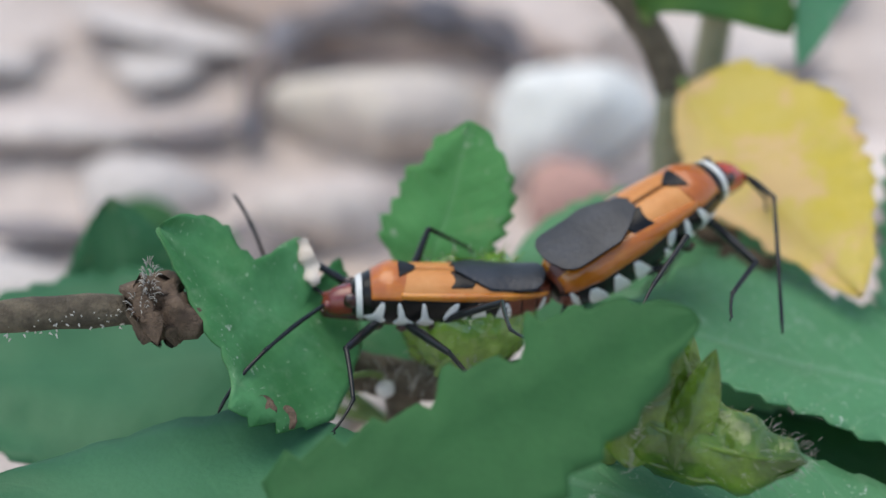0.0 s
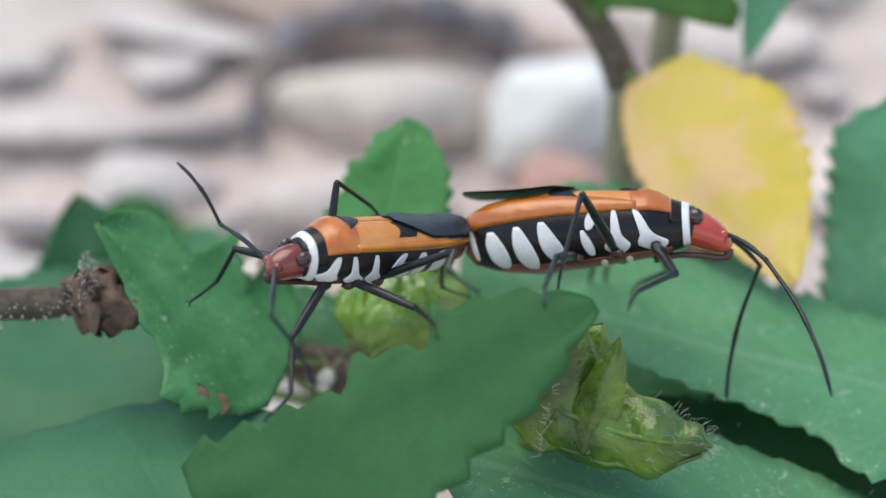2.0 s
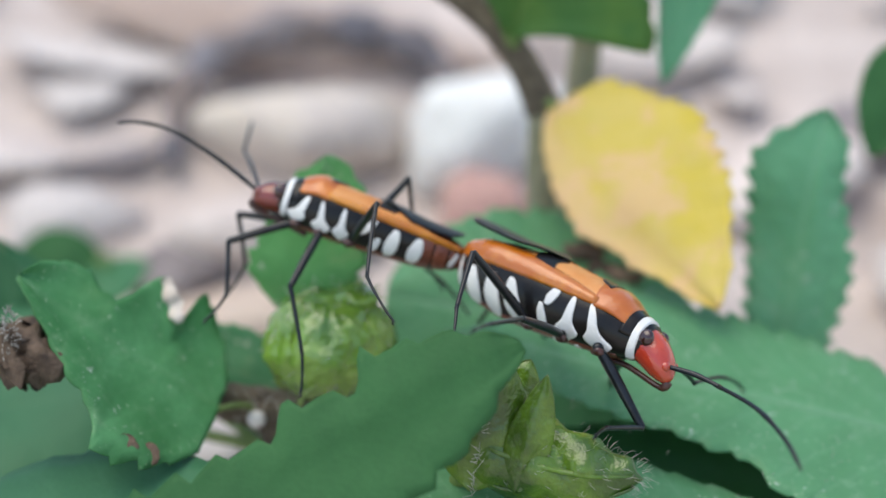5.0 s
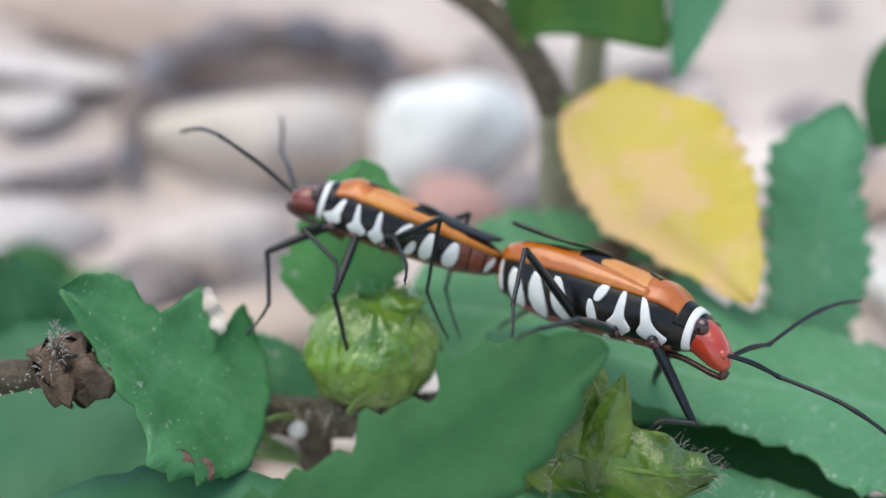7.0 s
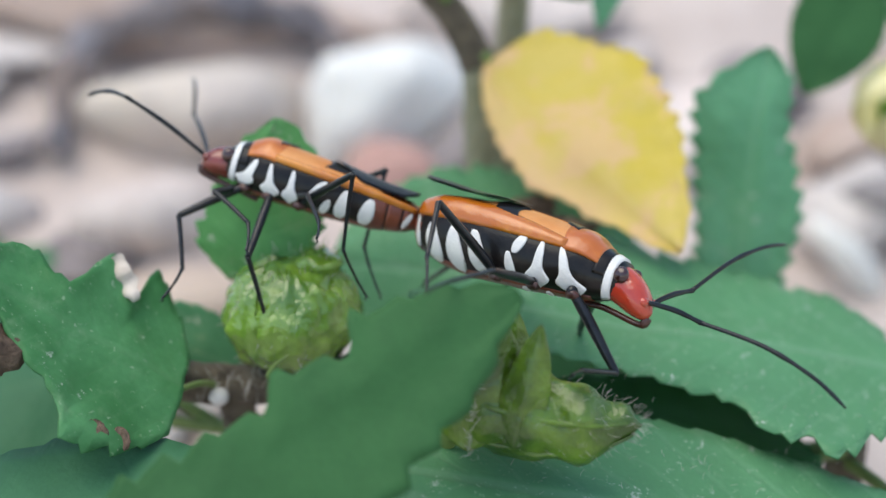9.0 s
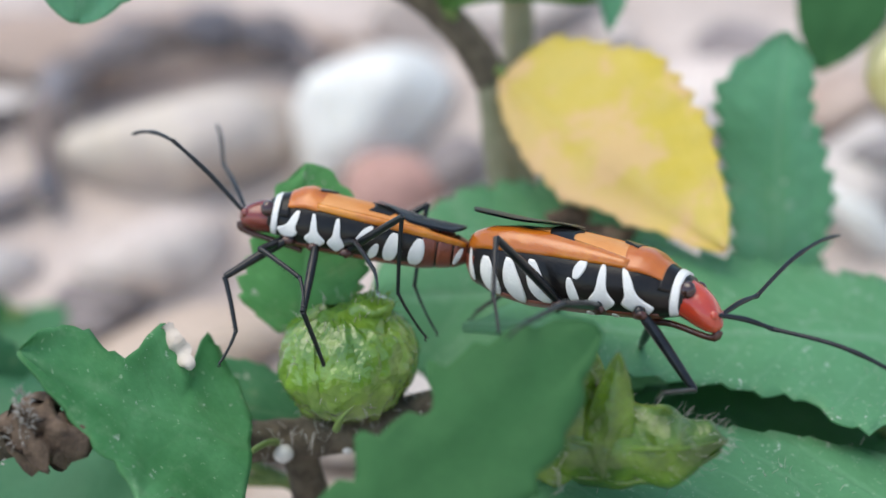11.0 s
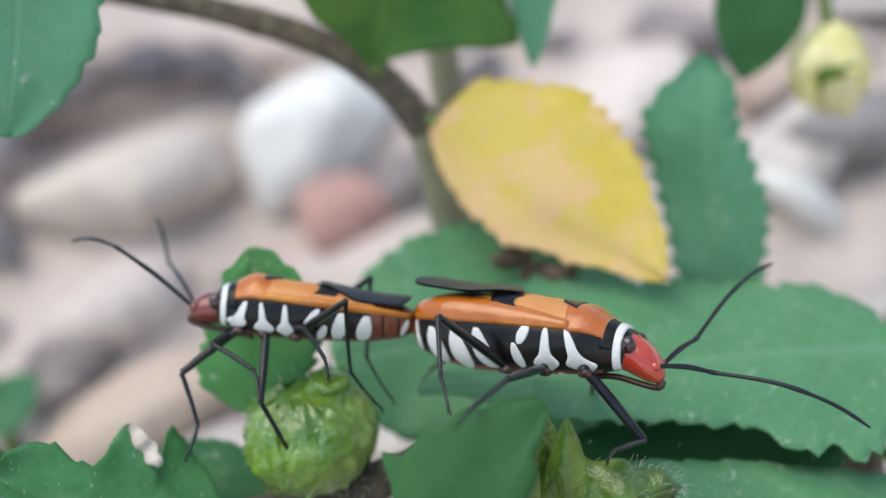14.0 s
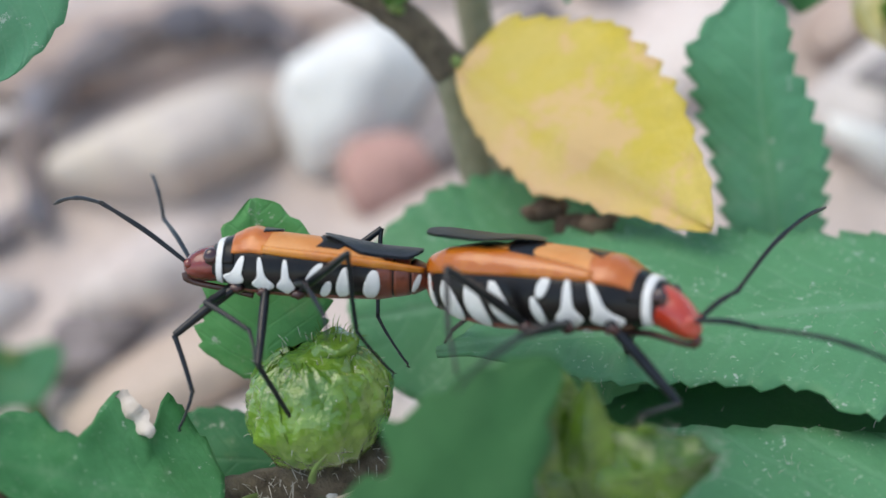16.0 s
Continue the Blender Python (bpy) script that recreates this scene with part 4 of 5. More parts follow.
# ---- the bugs ----
def build_bug(name, label, size, half, top, low, colours):
    """A seed bug along +x from its tail at the origin, back up. half, top, low: rows of (place along, half-width / height above / depth below)."""
    bug = thing(name, (0, 0, 0), label, "insect", "mating pair of bugs")
    head_red, belly = colours["head"], colours["belly"]

    def curve(rows, s):
        return float(np.interp(s, [r[0] for r in rows], [r[1] for r in rows]))

    def skin(x, angle, lift=0.0):
        s, a = x / size, radians(angle)
        w, up, down = curve(half, s), curve(top, s), curve(low, s)
        c, q = math.cos(a), math.sin(a)
        y = w * math.copysign(abs(c) ** 0.85, c)
        z = (up if q > 0 else down) * math.copysign(abs(q) ** 0.9, q)
        return Vector((x, y, z)) + Vector((0, y / (w * w + 1e-4), z / ((up if q > 0 else down) ** 2 + 1e-4))).normalized() * lift

    def shell(name, place, material, raised=0.012, nu=10, nv=10, label="", parent=None):
        """A raised plate on the body. place(u, v): place along and angle."""
        rows = []
        for i in range(-1, nu + 2):
            row = []
            for j in range(-1, nv + 2):
                edge = i in (-1, nu + 1) or j in (-1, nv + 1)
                x, angle = place(min(max(i / nu, 0), 1), min(max(j / nv, 0), 1))
                lift = raised if isinstance(raised, float) else raised(min(max(i / nu, 0), 1), min(max(j / nv, 0), 1))
                row.append(skin(x, angle, -0.012 if edge else lift))
            rows.append(row)
        bm = bmesh.new()
        sheet(bm, rows)
        bmesh.ops.recalc_face_normals(bm, faces=bm.faces)
        return part(name, bm, material, parent or bug, label, local=True)

    bm = bmesh.new()
    rows = [[skin(size * (0.005 + 0.85 * k / 40), 360 * n / 28) for n in range(28)] for k in range(41)]
    made = sheet(bm, rows, True)
    bm.faces.new(list(reversed(made[0])))
    bm.faces.new(made[-1])
    bmesh.ops.recalc_face_normals(bm, faces=bm.faces)
    body = part("body", bm, BLACK, bug, "glossy black underside and flanks", local=True)
    for ring in range(colours["tip_rings"]):
        x0 = ring * 0.085
        shell("tail_segment", lambda u, v, x0=x0: (0.01 + x0 + 0.075 * u, -175 + 350 * v), belly, 0.006, 5, 24, parent=body)
    shell("belly", lambda u, v: (size * (0.15 + 0.62 * u), -125 + 70 * v), belly, 0.004, 20, 8, "reddish brown belly", body)
    shell("pronotum", lambda u, v: (size * (0.645 + 0.128 * u - 0.03 * math.sin(math.pi * v) * (1 - u)), 22 + 136 * v), ORANGE, lambda u, v: 0.012 + 0.009 * math.sin(math.pi * min(0.12 + 0.95 * u, 1)), 16, 24, "orange shield behind the head")
    shell("pronotum_band", lambda u, v: (size * (0.765 + 0.045 * u), 2 + 176 * v), BLACK, 0.008, 4, 24)
    shell("collar", lambda u, v: (size * (0.81 + 0.026 * u), -60 + 300 * v), WHITE, 0.013, 4, 26, "white collar")
    shell("scutellum", lambda u, v: (size * (0.655 - 0.07 * u), 90 + (v - 0.5) * 46 * (1 - 0.9 * u)), BLACK, 0.026, 14, 14, "black triangle between the wings")
    for side in (1, -1):
        turn = (lambda a: a) if side > 0 else (lambda a: 180 - a)
        wing = shell("forewing", lambda u, v: (size * (0.655 - (0.50 - 0.22 * v**1.5) * u), turn(24 + 64 * v)), TAN, 0.014 + 0.002 * side, 24, 16, "leathery orange forewing")
        shell("wing_spot", lambda u, v: (size * (0.44 - 0.09 * u - 0.02 * math.sin(v * 3)), turn(46 + 36 * v)), BLACK, 0.0205, 14, 14, "black wing spot", wing)
        shell("side_rim", lambda u, v: (size * (0.02 + 0.63 * u), turn(colours["rim"][2] + (24 - colours["rim"][2]) * u + (colours["rim"][0] + (colours["rim"][1] - colours["rim"][0]) * u**1.3) * v)), ORANGE_RIM, lambda u, v: 0.012 + 0.022 * math.sin(math.pi * v) * (1 - 0.4 * u), 30, 10, "glossy orange body edge")
        for x, w0, w1, a0, a1, slant in colours["bands"]:
            def mark(u, v, x=x, w0=w0, w1=w1, a0=a0, a1=a1, slant=slant):
                round_off = max(math.sin(math.pi * (0.03 + 0.94 * v)), 0.05) ** 0.5
                wide = (w1 + (w0 - w1) * math.exp(-(((v - 0.27) / 0.18) ** 2)) if w1 < 0.5 * w0 else w0 + (w1 - w0) * v) * round_off
                return x + slant * (v - 0.5) + wide * (u - 0.5), turn(a0 + (a1 + 10 - a0) * v)
            shell("white_band", mark, WHITE, 0.009, 8, 16, parent=body)
    rows = []
    end = colours["wing_end"]
    for i in range(25):
        u = i / 24
        x = size * (0.42 - (0.42 + end) * u)
        open_angle = 48 * min(1, 0.15 + u * 2.2) * (1 if u < 0.8 else math.sqrt(max(1 - ((u - 0.8) / 0.2) ** 2, 0.02)))
        row = []
        for n in range(13):
            p = skin(max(x, 0.2 * size), 90 + open_angle * (n / 6 - 1), 0.034)
            ridge = skin(max(x, 0.2 * size), 90, 0.034).z
            row.append(Vector((x, p.y, ridge - colours["droop"] * (ridge - p.z) + colours["wing_lift"] * u)))
        rows.append(row)
    bm = bmesh.new()
    sheet(bm, rows)
    sheet(bm, [[p - Vector((0, 0, 0.012)) for p in reversed(r)] for r in rows])
    part("wing_membrane", bm, MEMBRANE, bug, "dull blackish wing membrane", local=True)
    # head
    rows = []
    for k in range(15):
        s = k / 14
        x = size * (0.82 + 0.165 * s)
        r = curve(half, 0.83) * colours["head_size"] * (1.0 - colours["taper"] * s) * max(1 - s**4.5, 0.0004) ** 0.5
        drop = -0.005 - colours["deflex"] * s**1.5
        rows.append([Vector((x, r * 0.95 * math.cos(6.2832 * n / 20), drop + r * (0.9 + 0.1 * math.sin(s * 3)) * math.sin(6.2832 * n / 20))) for n in range(20)])
    bm = bmesh.new()
    made = sheet(bm, rows, True)
    bm.faces.new(made[-1])
    bmesh.ops.recalc_face_normals(bm, faces=bm.faces)
    head = part("head", bm, head_red, bug, colours["head_words"], local=True)
    for side in (1, -1):
        bm = bmesh.new()
        r = curve(half, 0.83) * 1.08
        ball(bm, (size * 0.858, side * r * 0.80 * colours["head_size"], r * 0.32), (0.042, 0.03, 0.044), 2.0, 0.05, 3)
        part("eye", bm, EYE, head, "small dark bulging eye", local=True)
        bm = bmesh.new()
        ball(bm, (size * 0.955, side * r * 0.42, 0.01 - 0.7 * colours["deflex"]), (0.028, 0.028, 0.028), 2.0, 0.1, 2)
        part("feeler_socket", bm, head_red, head, local=True)
    bm = bmesh.new()
    z = -curve(low, 0.8)
    tube(bm, smooth_line([(size * 0.972, 0, -0.03 - colours["deflex"]), (size * 0.95, 0, -0.075 - colours["deflex"]), (size * 0.8, 0, z - 0.03), (size * 0.7, 0, -curve(low, 0.7) - 0.02)]), [0.024, 0.026, 0.026, 0.026, 0.025, 0.022] + [0.017] * 13, 7)
    part("beak", bm, BEAK, head, "thin dark brown sucking beak", local=True)
    limbs = {}
    for pair, x, a, b, thick, bend in colours["legs"]:
        for where, side in (("near", colours["near"]), ("far", -colours["near"])):
            base = Vector((x, side * curve(half, x / size) * colours["splay"], -curve(low, x / size) * 0.75))
            bm = bmesh.new()
            line = smooth_line([(-0.02, 0, 0), (0.05 * a, 0, 0.002), (0.35 * a, 0, 0.005), (0.9 * a, 0, 0), (a, 0, 0)], 4)
            tube(bm, line, [thick * k for k in (0.6, 0.7, 0.8, 0.9, 1.0, 1.1, 1.18, 1.22, 1.22, 1.2, 1.12, 1.02, 0.95, 0.88, 0.84, 0.9, 0.7)], 10)
            ball(bm, (0, 0, 0), (thick * 1.3, thick * 1.3, thick * 1.3), 1.0, 0.1, 2)
            hip = bmesh.new()
            ball(hip, base + Vector((0.01, side * 0.005, -0.015)), (0.04, 0.03, 0.026), x * 9, 0.3, 2)
            part("hip", hip, BEAK, body, "dark reddish brown leg base", local=True)
            upper = part("leg", bm, LIMB, bug, "black jointed leg", local=True)
            bm = bmesh.new()
            ankle = Vector((0.62 * b, 0, bend * b))
            shank = smooth_line([(0, 0, 0), (0.06 * b, 0, bend * b * 0.14), (0.35 * b, 0, bend * b * 0.62), ankle], 5)
            tube(bm, shank, [thick * (0.74 - 0.2 * k / len(shank)) for k in range(len(shank))], 8)
            foot = smooth_line([ankle, ankle.lerp(Vector((b, 0, 0)), 0.3) + Vector((0.01, 0, 0.004)), ankle.lerp(Vector((b, 0, 0)), 0.75) + Vector((0.008, 0, 0.004)), (b, 0, 0)], 4)
            tube(bm, foot, [thick * k for k in (0.62, 0.5, 0.46, 0.42, 0.46, 0.38, 0.36, 0.36, 0.4, 0.36, 0.36, 0.34, 0.3)], 7)
            ball(bm, ankle, (thick * 0.66, thick * 0.66, thick * 0.66), 2.0, 0.1, 1)
            for claw in (-1, 1):
                tube(bm, [(b - 0.008, 0, 0), (b + 0.01, 0.014 * claw, 0.006), (b + 0.018, 0.02 * claw, -0.006)], [0.005, 0.0045, 0.0015], 5)
            rng = random.Random(int(x * 100))
            for _ in range(26):
                k = rng.uniform(0.1, 0.95)
                root = Vector((0, 0, 0)).lerp(ankle, k)
                out = Vector((0.35, rng.uniform(-1, 1), rng.uniform(-1, 1))).normalized()
                tube(bm, [root, root + out * 0.022], [0.0016, 0.0007], 3)
            lower = part("shin", bm, LIMB, upper, "thin black shin and foot", local=True)
            limbs[f"{pair}_{where}"] = (upper, lower, base, a, b, side)
    for where, side in (("near", colours["near"]), ("far", -colours["near"])):
        a, b = colours["feelers"]
        base = Vector((size * 0.965, side * 0.042, 0.015 - 0.7 * colours["deflex"]))
        bm = bmesh.new()
        line = smooth_line([(0, 0, 0), (a * 0.45, 0, 0.012), (a * 0.75, 0, 0.008), (a, 0, 0)], 6)
        tube(bm, line, [colours["feeler_thick"] * (0.85 + 0.3 * abs(math.sin(2.6 * k / len(line) * 1.6))) for k in range(len(line))], 8)
        first = part("feeler", bm, LIMB, bug, "black jointed feeler", local=True)
        bm = bmesh.new()
        line = smooth_line([(0, 0, 0), (b * 0.4, 0, 0.07 * b), (b * 0.75, 0, 0.06 * b), (b, 0, 0)], 7)
        tube(bm, line, [colours["feeler_thick"] * float(np.interp(k / (len(line) - 1), (0, 0.06, 0.38, 0.45, 0.5, 0.85, 1), (1.1, 0.8, 0.95, 1.15, 0.8, 0.85, 0.35))) for k in range(len(line))], 8)
        second = part("feeler_tip", bm, LIMB, first, local=True)
        limbs[f"feeler_{where}"] = (first, second, base, a, b, side)
    return bug, limbs


build_ground()
build_stones()
build_tall_weed()
build_creeping_twig()
build_eggs()
build_right_weed()
build_near_weed()
build_upper_weed()
build_flower_weed()
build_ground_leaf()

MALE, MALE_LIMBS = build_bug(
    "bug", "orange and black bug with dark red head, mating", 1.27,
    [(0, 0.05), (0.06, 0.10), (0.2, 0.15), (0.4, 0.17), (0.6, 0.168), (0.7, 0.155), (0.78, 0.125), (0.83, 0.1), (0.86, 0.09)],
    [(0, 0.035), (0.06, 0.065), (0.2, 0.11), (0.4, 0.14), (0.6, 0.158), (0.645, 0.163), (0.69, 0.174), (0.73, 0.166), (0.78, 0.138), (0.83, 0.11), (0.86, 0.09)],
    [(0, 0.06), (0.06, 0.1), (0.2, 0.135), (0.4, 0.145), (0.6, 0.145), (0.74, 0.135), (0.8, 0.105), (0.86, 0.08)],
    {"head": RED_DARK, "head_words": "glossy dark red head", "belly": RED_BROWN, "tip_rings": 3, "wing_end": -0.03, "wing_lift": -0.02, "droop": 0.85, "rim": (24, 14, 10), "deflex": 0.03, "head_size": 0.98, "near": 1,
     "bands": [(0.955, 0.125, 0.05, -46, 6, -0.07), (0.82, 0.125, 0.036, -52, 6, 0.03), (0.70, 0.105, 0.036, -52, 6, 0.01), (0.56, 0.045, 0.05, -20, 4, -0.07), (0.50, 0.05, 0.045, -54, -26, -0.03), (0.41, 0.08, 0.07, -54, 0, -0.02), (0.275, 0.085, 0.075, -56, -2, -0.02), (0.06, 0.035, 0.03, -50, -6, -0.03)],
     "legs": [("front", 0.945, 0.40, 0.46, 0.021, 0.17), ("mid", 0.805, 0.42, 0.58, 0.02, 0.05), ("hind", 0.63, 0.47, 0.70, 0.0185, 0.15)], "feelers": (0.52, 0.40), "feeler_thick": 0.012, "taper": 0.2, "splay": 0.7})
FEMALE, FEMALE_LIMBS = build_bug(
    "bug", "larger orange bug with bright red head and white-striped belly", 1.44,
    [(0, 0.06), (0.05, 0.13), (0.15, 0.185), (0.35, 0.215), (0.55, 0.2), (0.68, 0.18), (0.77, 0.145), (0.82, 0.115), (0.86, 0.1)],
    [(0, 0.06), (0.04, 0.115), (0.1, 0.16), (0.2, 0.19), (0.35, 0.205), (0.55, 0.195), (0.64, 0.185), (0.69, 0.185), (0.73, 0.17), (0.77, 0.14), (0.82, 0.115), (0.86, 0.1)],
    [(0, 0.08), (0.04, 0.15), (0.12, 0.195), (0.28, 0.215), (0.45, 0.195), (0.6, 0.17), (0.72, 0.15), (0.8, 0.12), (0.86, 0.09)],
    {"head": RED, "head_words": "glossy bright orange red head", "belly": RED_BROWN, "tip_rings": 1, "wing_end": 0.0, "wing_lift": 0.01, "droop": 0.15, "rim": (60, 16, 8), "deflex": 0.10, "head_size": 1.0, "near": -1,
     "bands": [(0.071, 0.035, 0.03, -54, -2, -0.04), (0.202, 0.115, 0.1, -62, -10, -0.07), (0.348, 0.125, 0.09, -62, -6, -0.08), (0.489, 0.13, 0.085, -52, -2, -0.1), (0.678, 0.055, 0.045, -46, -14, -0.05), (0.701, 0.06, 0.05, -4, 14, 0.03), (0.828, 0.15, 0.048, -56, 12, -0.02), (0.988, 0.17, 0.055, -58, 14, -0.13), (0.753, 0.03, 0.04, -84, -72, 0.0), (0.885, 0.03, 0.04, -84, -72, 0.0)],
     "legs": [("front", 1.03, 0.47, 0.47, 0.024, 0.1), ("mid", 0.82, 0.54, 0.58, 0.021, 0.03), ("hind", 0.61, 0.52, 0.53, 0.021, -0.04)], "feelers": (0.29, 0.82), "feeler_thick": 0.0135, "taper": 0.14, "splay": 0.9})

# Tail, head of the male, lean; head of the female, lean: how far each turns its back to the path's side.
# REACH: where each limb's joint and its end are, in the place.
BODIES = [
    (0, (-0.08, -0.15, 2.159), (-1.307, -0.384, 2.096), 12, (0.948, 0.646, 2.728), 14),
    (0.5, (-0.132, -0.15, 2.215), (-1.35, -0.426, 2.142), 12, (1.134, 0.32, 2.65), 4),
    (1, (-0.19, -0.25, 2.265), (-1.337, -0.749, 2.269), 12, (1.152, -0.218, 2.725), -10),
    (1.5, (-0.159, -0.35, 2.362), (-1.201, -1.041, 2.4), 10, (1.214, -0.321, 2.719), -20),
    (2, (-0.142, -0.45, 2.512), (-1.005, -1.347, 2.628), 8, (1.266, -0.463, 2.683), -24),
    (2.5, (-0.162, -0.45, 2.601), (-1.112, -1.247, 2.766), 2, (1.254, -0.468, 2.68), -24),
    (3, (-0.107, -0.25, 2.683), (-1.306, -0.47, 2.966), -10, (1.308, -0.341, 2.653), -24),
    (3.5, (0.05, -0.1, 2.715), (-1.155, -0.306, 2.978), -16, (1.309, -0.748, 2.63), -22),
    (4, (0.282, -0.08, 2.6), (-0.907, -0.222, 2.962), -18, (1.447, -0.835, 2.307), -24),
    (6.3, (0.185, -0.08, 2.478), (-0.995, 0.18, 2.802), -20, (1.351, -0.87, 2.306), -24),
    (16, (0.185, -0.08, 2.478), (-0.995, 0.18, 2.802), -20, (1.351, -0.87, 2.306), -24),
]
REACH = {}
REACH["male", "front_near"] = [(0, (-1.105, -0.78, 1.984), (-1.108, -1.13, 1.685)), (0.5, (-1.089, -0.822, 1.998), (-1.085, -1.162, 1.689)), (1, (-1.022, -1.091, 2.097), (-1.033, -1.465, 1.829)), (1.5, (-0.939, -1.332, 2.213), (-0.962, -1.723, 1.971)), (2, (-0.843, -1.538, 2.313), (-0.878, -1.925, 2.068)), (2.5, (-0.855, -1.522, 2.54), (-0.812, -1.929, 2.328)), (3, (-1.276, -0.695, 2.568), (-1.142, -1.086, 2.368)), (3.5, (-1.129, -0.651, 2.747), (-0.981, -1.037, 2.547)), (4, (-0.996, -0.427, 2.738), (-1.098, -0.627, 2.337)), (6.3, (-1.1, -0.1, 2.55), (-1.2, -0.35, 2.18)), (16, (-1.1, -0.1, 2.55), (-1.2, -0.35, 2.18))]
REACH["male", "front_far"] = [(0, (-1.373, -0.201, 2.231), (-1.727, -0.154, 1.941)), (0.5, (-1.418, -0.242, 2.286), (-1.73, -0.203, 1.95)), (1, (-1.441, -0.39, 2.358), (-1.701, -0.325, 1.983)), (1.5, (-1.379, -0.678, 2.427), (-1.643, -0.54, 2.077)), (2, (-1.269, -0.98, 2.556), (-1.55, -0.889, 2.204)), (2.5, (-1.339, -0.877, 2.6), (-1.549, -0.811, 2.196)), (3, (-1.422, -0.212, 2.705), (-1.284, -0.181, 2.268)), (3.5, (-1.295, -0.197, 2.756), (-1.356, -0.399, 2.347)), (4, (-0.886, 0.16, 2.599), (-0.791, 0.327, 2.181)), (6.3, (-0.905, -0.167, 2.691), (-0.721, -0.538, 2.492)), (16, (-0.905, -0.167, 2.691), (-0.721, -0.538, 2.492))]
REACH["male", "mid_near"] = [(0, (-0.575, -0.708, 1.975), (-0.427, -1.266, 2.025)), (0.5, (-0.654, -0.757, 2.1), (-0.434, -1.291, 2.153)), (1, (-0.479, -0.635, 2.066), (-0.267, -1.162, 2.185)), (1.5, (-0.383, -1.005, 2.229), (-0.186, -1.535, 2.358)), (2, (-0.269, -1.309, 2.428), (-0.085, -1.853, 2.508)), (2.5, (-0.357, -1.234, 2.465), (-0.238, -1.801, 2.493)), (3, (-0.651, -0.685, 2.465), (-0.476, -1.173, 2.205)), (3.5, (-0.635, -0.732, 2.614), (-0.472, -1.152, 2.249)), (4, (-0.581, -0.681, 2.588), (-0.465, -1.11, 2.215)), (6.3, (-0.72, -0.35, 2.42), (-0.67, -0.33, 1.84)), (16, (-0.72, -0.35, 2.42), (-0.67, -0.33, 1.84))]
REACH["male", "mid_far"] = [(0, (-0.772, -0.036, 2.419), (-0.505, 0.378, 2.112)), (0.5, (-0.807, -0.06, 2.462), (-0.533, 0.352, 2.158)), (1, (-0.843, -0.307, 2.557), (-0.685, 0.121, 2.199)), (1.5, (-0.875, -0.552, 2.698), (-0.64, -0.126, 2.382)), (2, (-0.763, -0.816, 2.896), (-0.589, -0.401, 2.53)), (2.5, (-0.772, -0.749, 2.994), (-0.701, -0.316, 2.615)), (3, (-0.864, 0.038, 2.507), (-0.783, 0.462, 2.12)), (3.5, (-0.7, 0.214, 2.569), (-0.613, 0.63, 2.175)), (4, (-0.47, 0.288, 2.554), (-0.476, 0.639, 2.093)), (6.3, (-0.415, -0.198, 2.666), (-0.343, -0.772, 2.625)), (16, (-0.415, -0.198, 2.666), (-0.343, -0.772, 2.625))]
REACH["male", "hind_near"] = [(0, (-0.318, -0.565, 2.223), (-0.058, -1.215, 2.242)), (0.5, (-0.292, -0.284, 2.225), (-0.013, -0.926, 2.225)), (1, (-0.298, -0.492, 2.292), (-0.047, -1.146, 2.286)), (1.5, (-0.21, -0.795, 2.457), (0.013, -1.459, 2.453)), (2, (-0.107, -1.094, 2.659), (0.095, -1.762, 2.706)), (2.5, (-0.136, -1.015, 2.717), (-0.023, -1.706, 2.719)), (3, (-0.312, -0.693, 2.907), (-0.155, -1.275, 2.551)), (3.5, (-0.212, -0.61, 2.978), (-0.122, -1.195, 2.604)), (4, (-0.191, -0.598, 3.058), (0.053, -1.234, 2.897)), (6.3, (-0.19, -0.33, 2.8), (-0.12, -0.32, 2.11)), (16, (-0.19, -0.33, 2.8), (-0.12, -0.32, 2.11))]
REACH["male", "hind_far"] = [(0, (-0.251, -0.11, 2.072), (-0.182, 0.397, 1.594)), (0.5, (-0.306, -0.108, 2.145), (-0.262, 0.325, 1.596)), (1, (-0.356, -0.324, 2.212), (-0.18, 0.125, 1.705)), (1.5, (-0.296, -0.528, 2.328), (-0.096, -0.002, 1.912)), (2, (-0.217, -0.738, 2.533), (-0.133, -0.212, 2.079)), (2.5, (-0.276, -0.656, 2.636), (-0.333, -0.182, 2.124)), (3, (-0.554, 0.046, 2.985), (-0.217, -0.139, 2.4)), (3.5, (-0.329, 0.082, 3.036), (-0.184, -0.179, 2.403)), (4, (-0.212, 0.07, 3.067), (0.14, 0.417, 2.571)), (6.3, (0.005, 0.19, 2.675), (-0.051, -0.111, 2.045)), (16, (0.005, 0.19, 2.675), (-0.051, -0.111, 2.045))]
REACH["female", "front_near"] = [(0, (1.016, -0.029, 2.352), (0.875, -0.445, 2.184)), (0.5, (1.096, -0.341, 2.415), (0.859, -0.715, 2.258)), (1, (0.843, -0.859, 2.573), (0.763, -1.322, 2.6)), (1.5, (0.897, -0.974, 2.618), (0.789, -1.431, 2.631)), (2, (0.985, -1.101, 2.617), (0.782, -1.524, 2.597)), (2.5, (1.329, -0.687, 2.544), (1.367, -0.869, 2.113)), (3, (1.287, -0.769, 2.558), (1.297, -0.962, 2.13)), (3.5, (1.052, -1.082, 2.346), (1.225, -1.503, 2.464)), (4, (1.284, -0.959, 2.001), (1.086, -1.368, 2.121)), (6.3, (1.125, -1.03, 1.952), (0.867, -1.39, 2.11)), (16, (1.125, -1.03, 1.952), (0.867, -1.39, 2.11))]
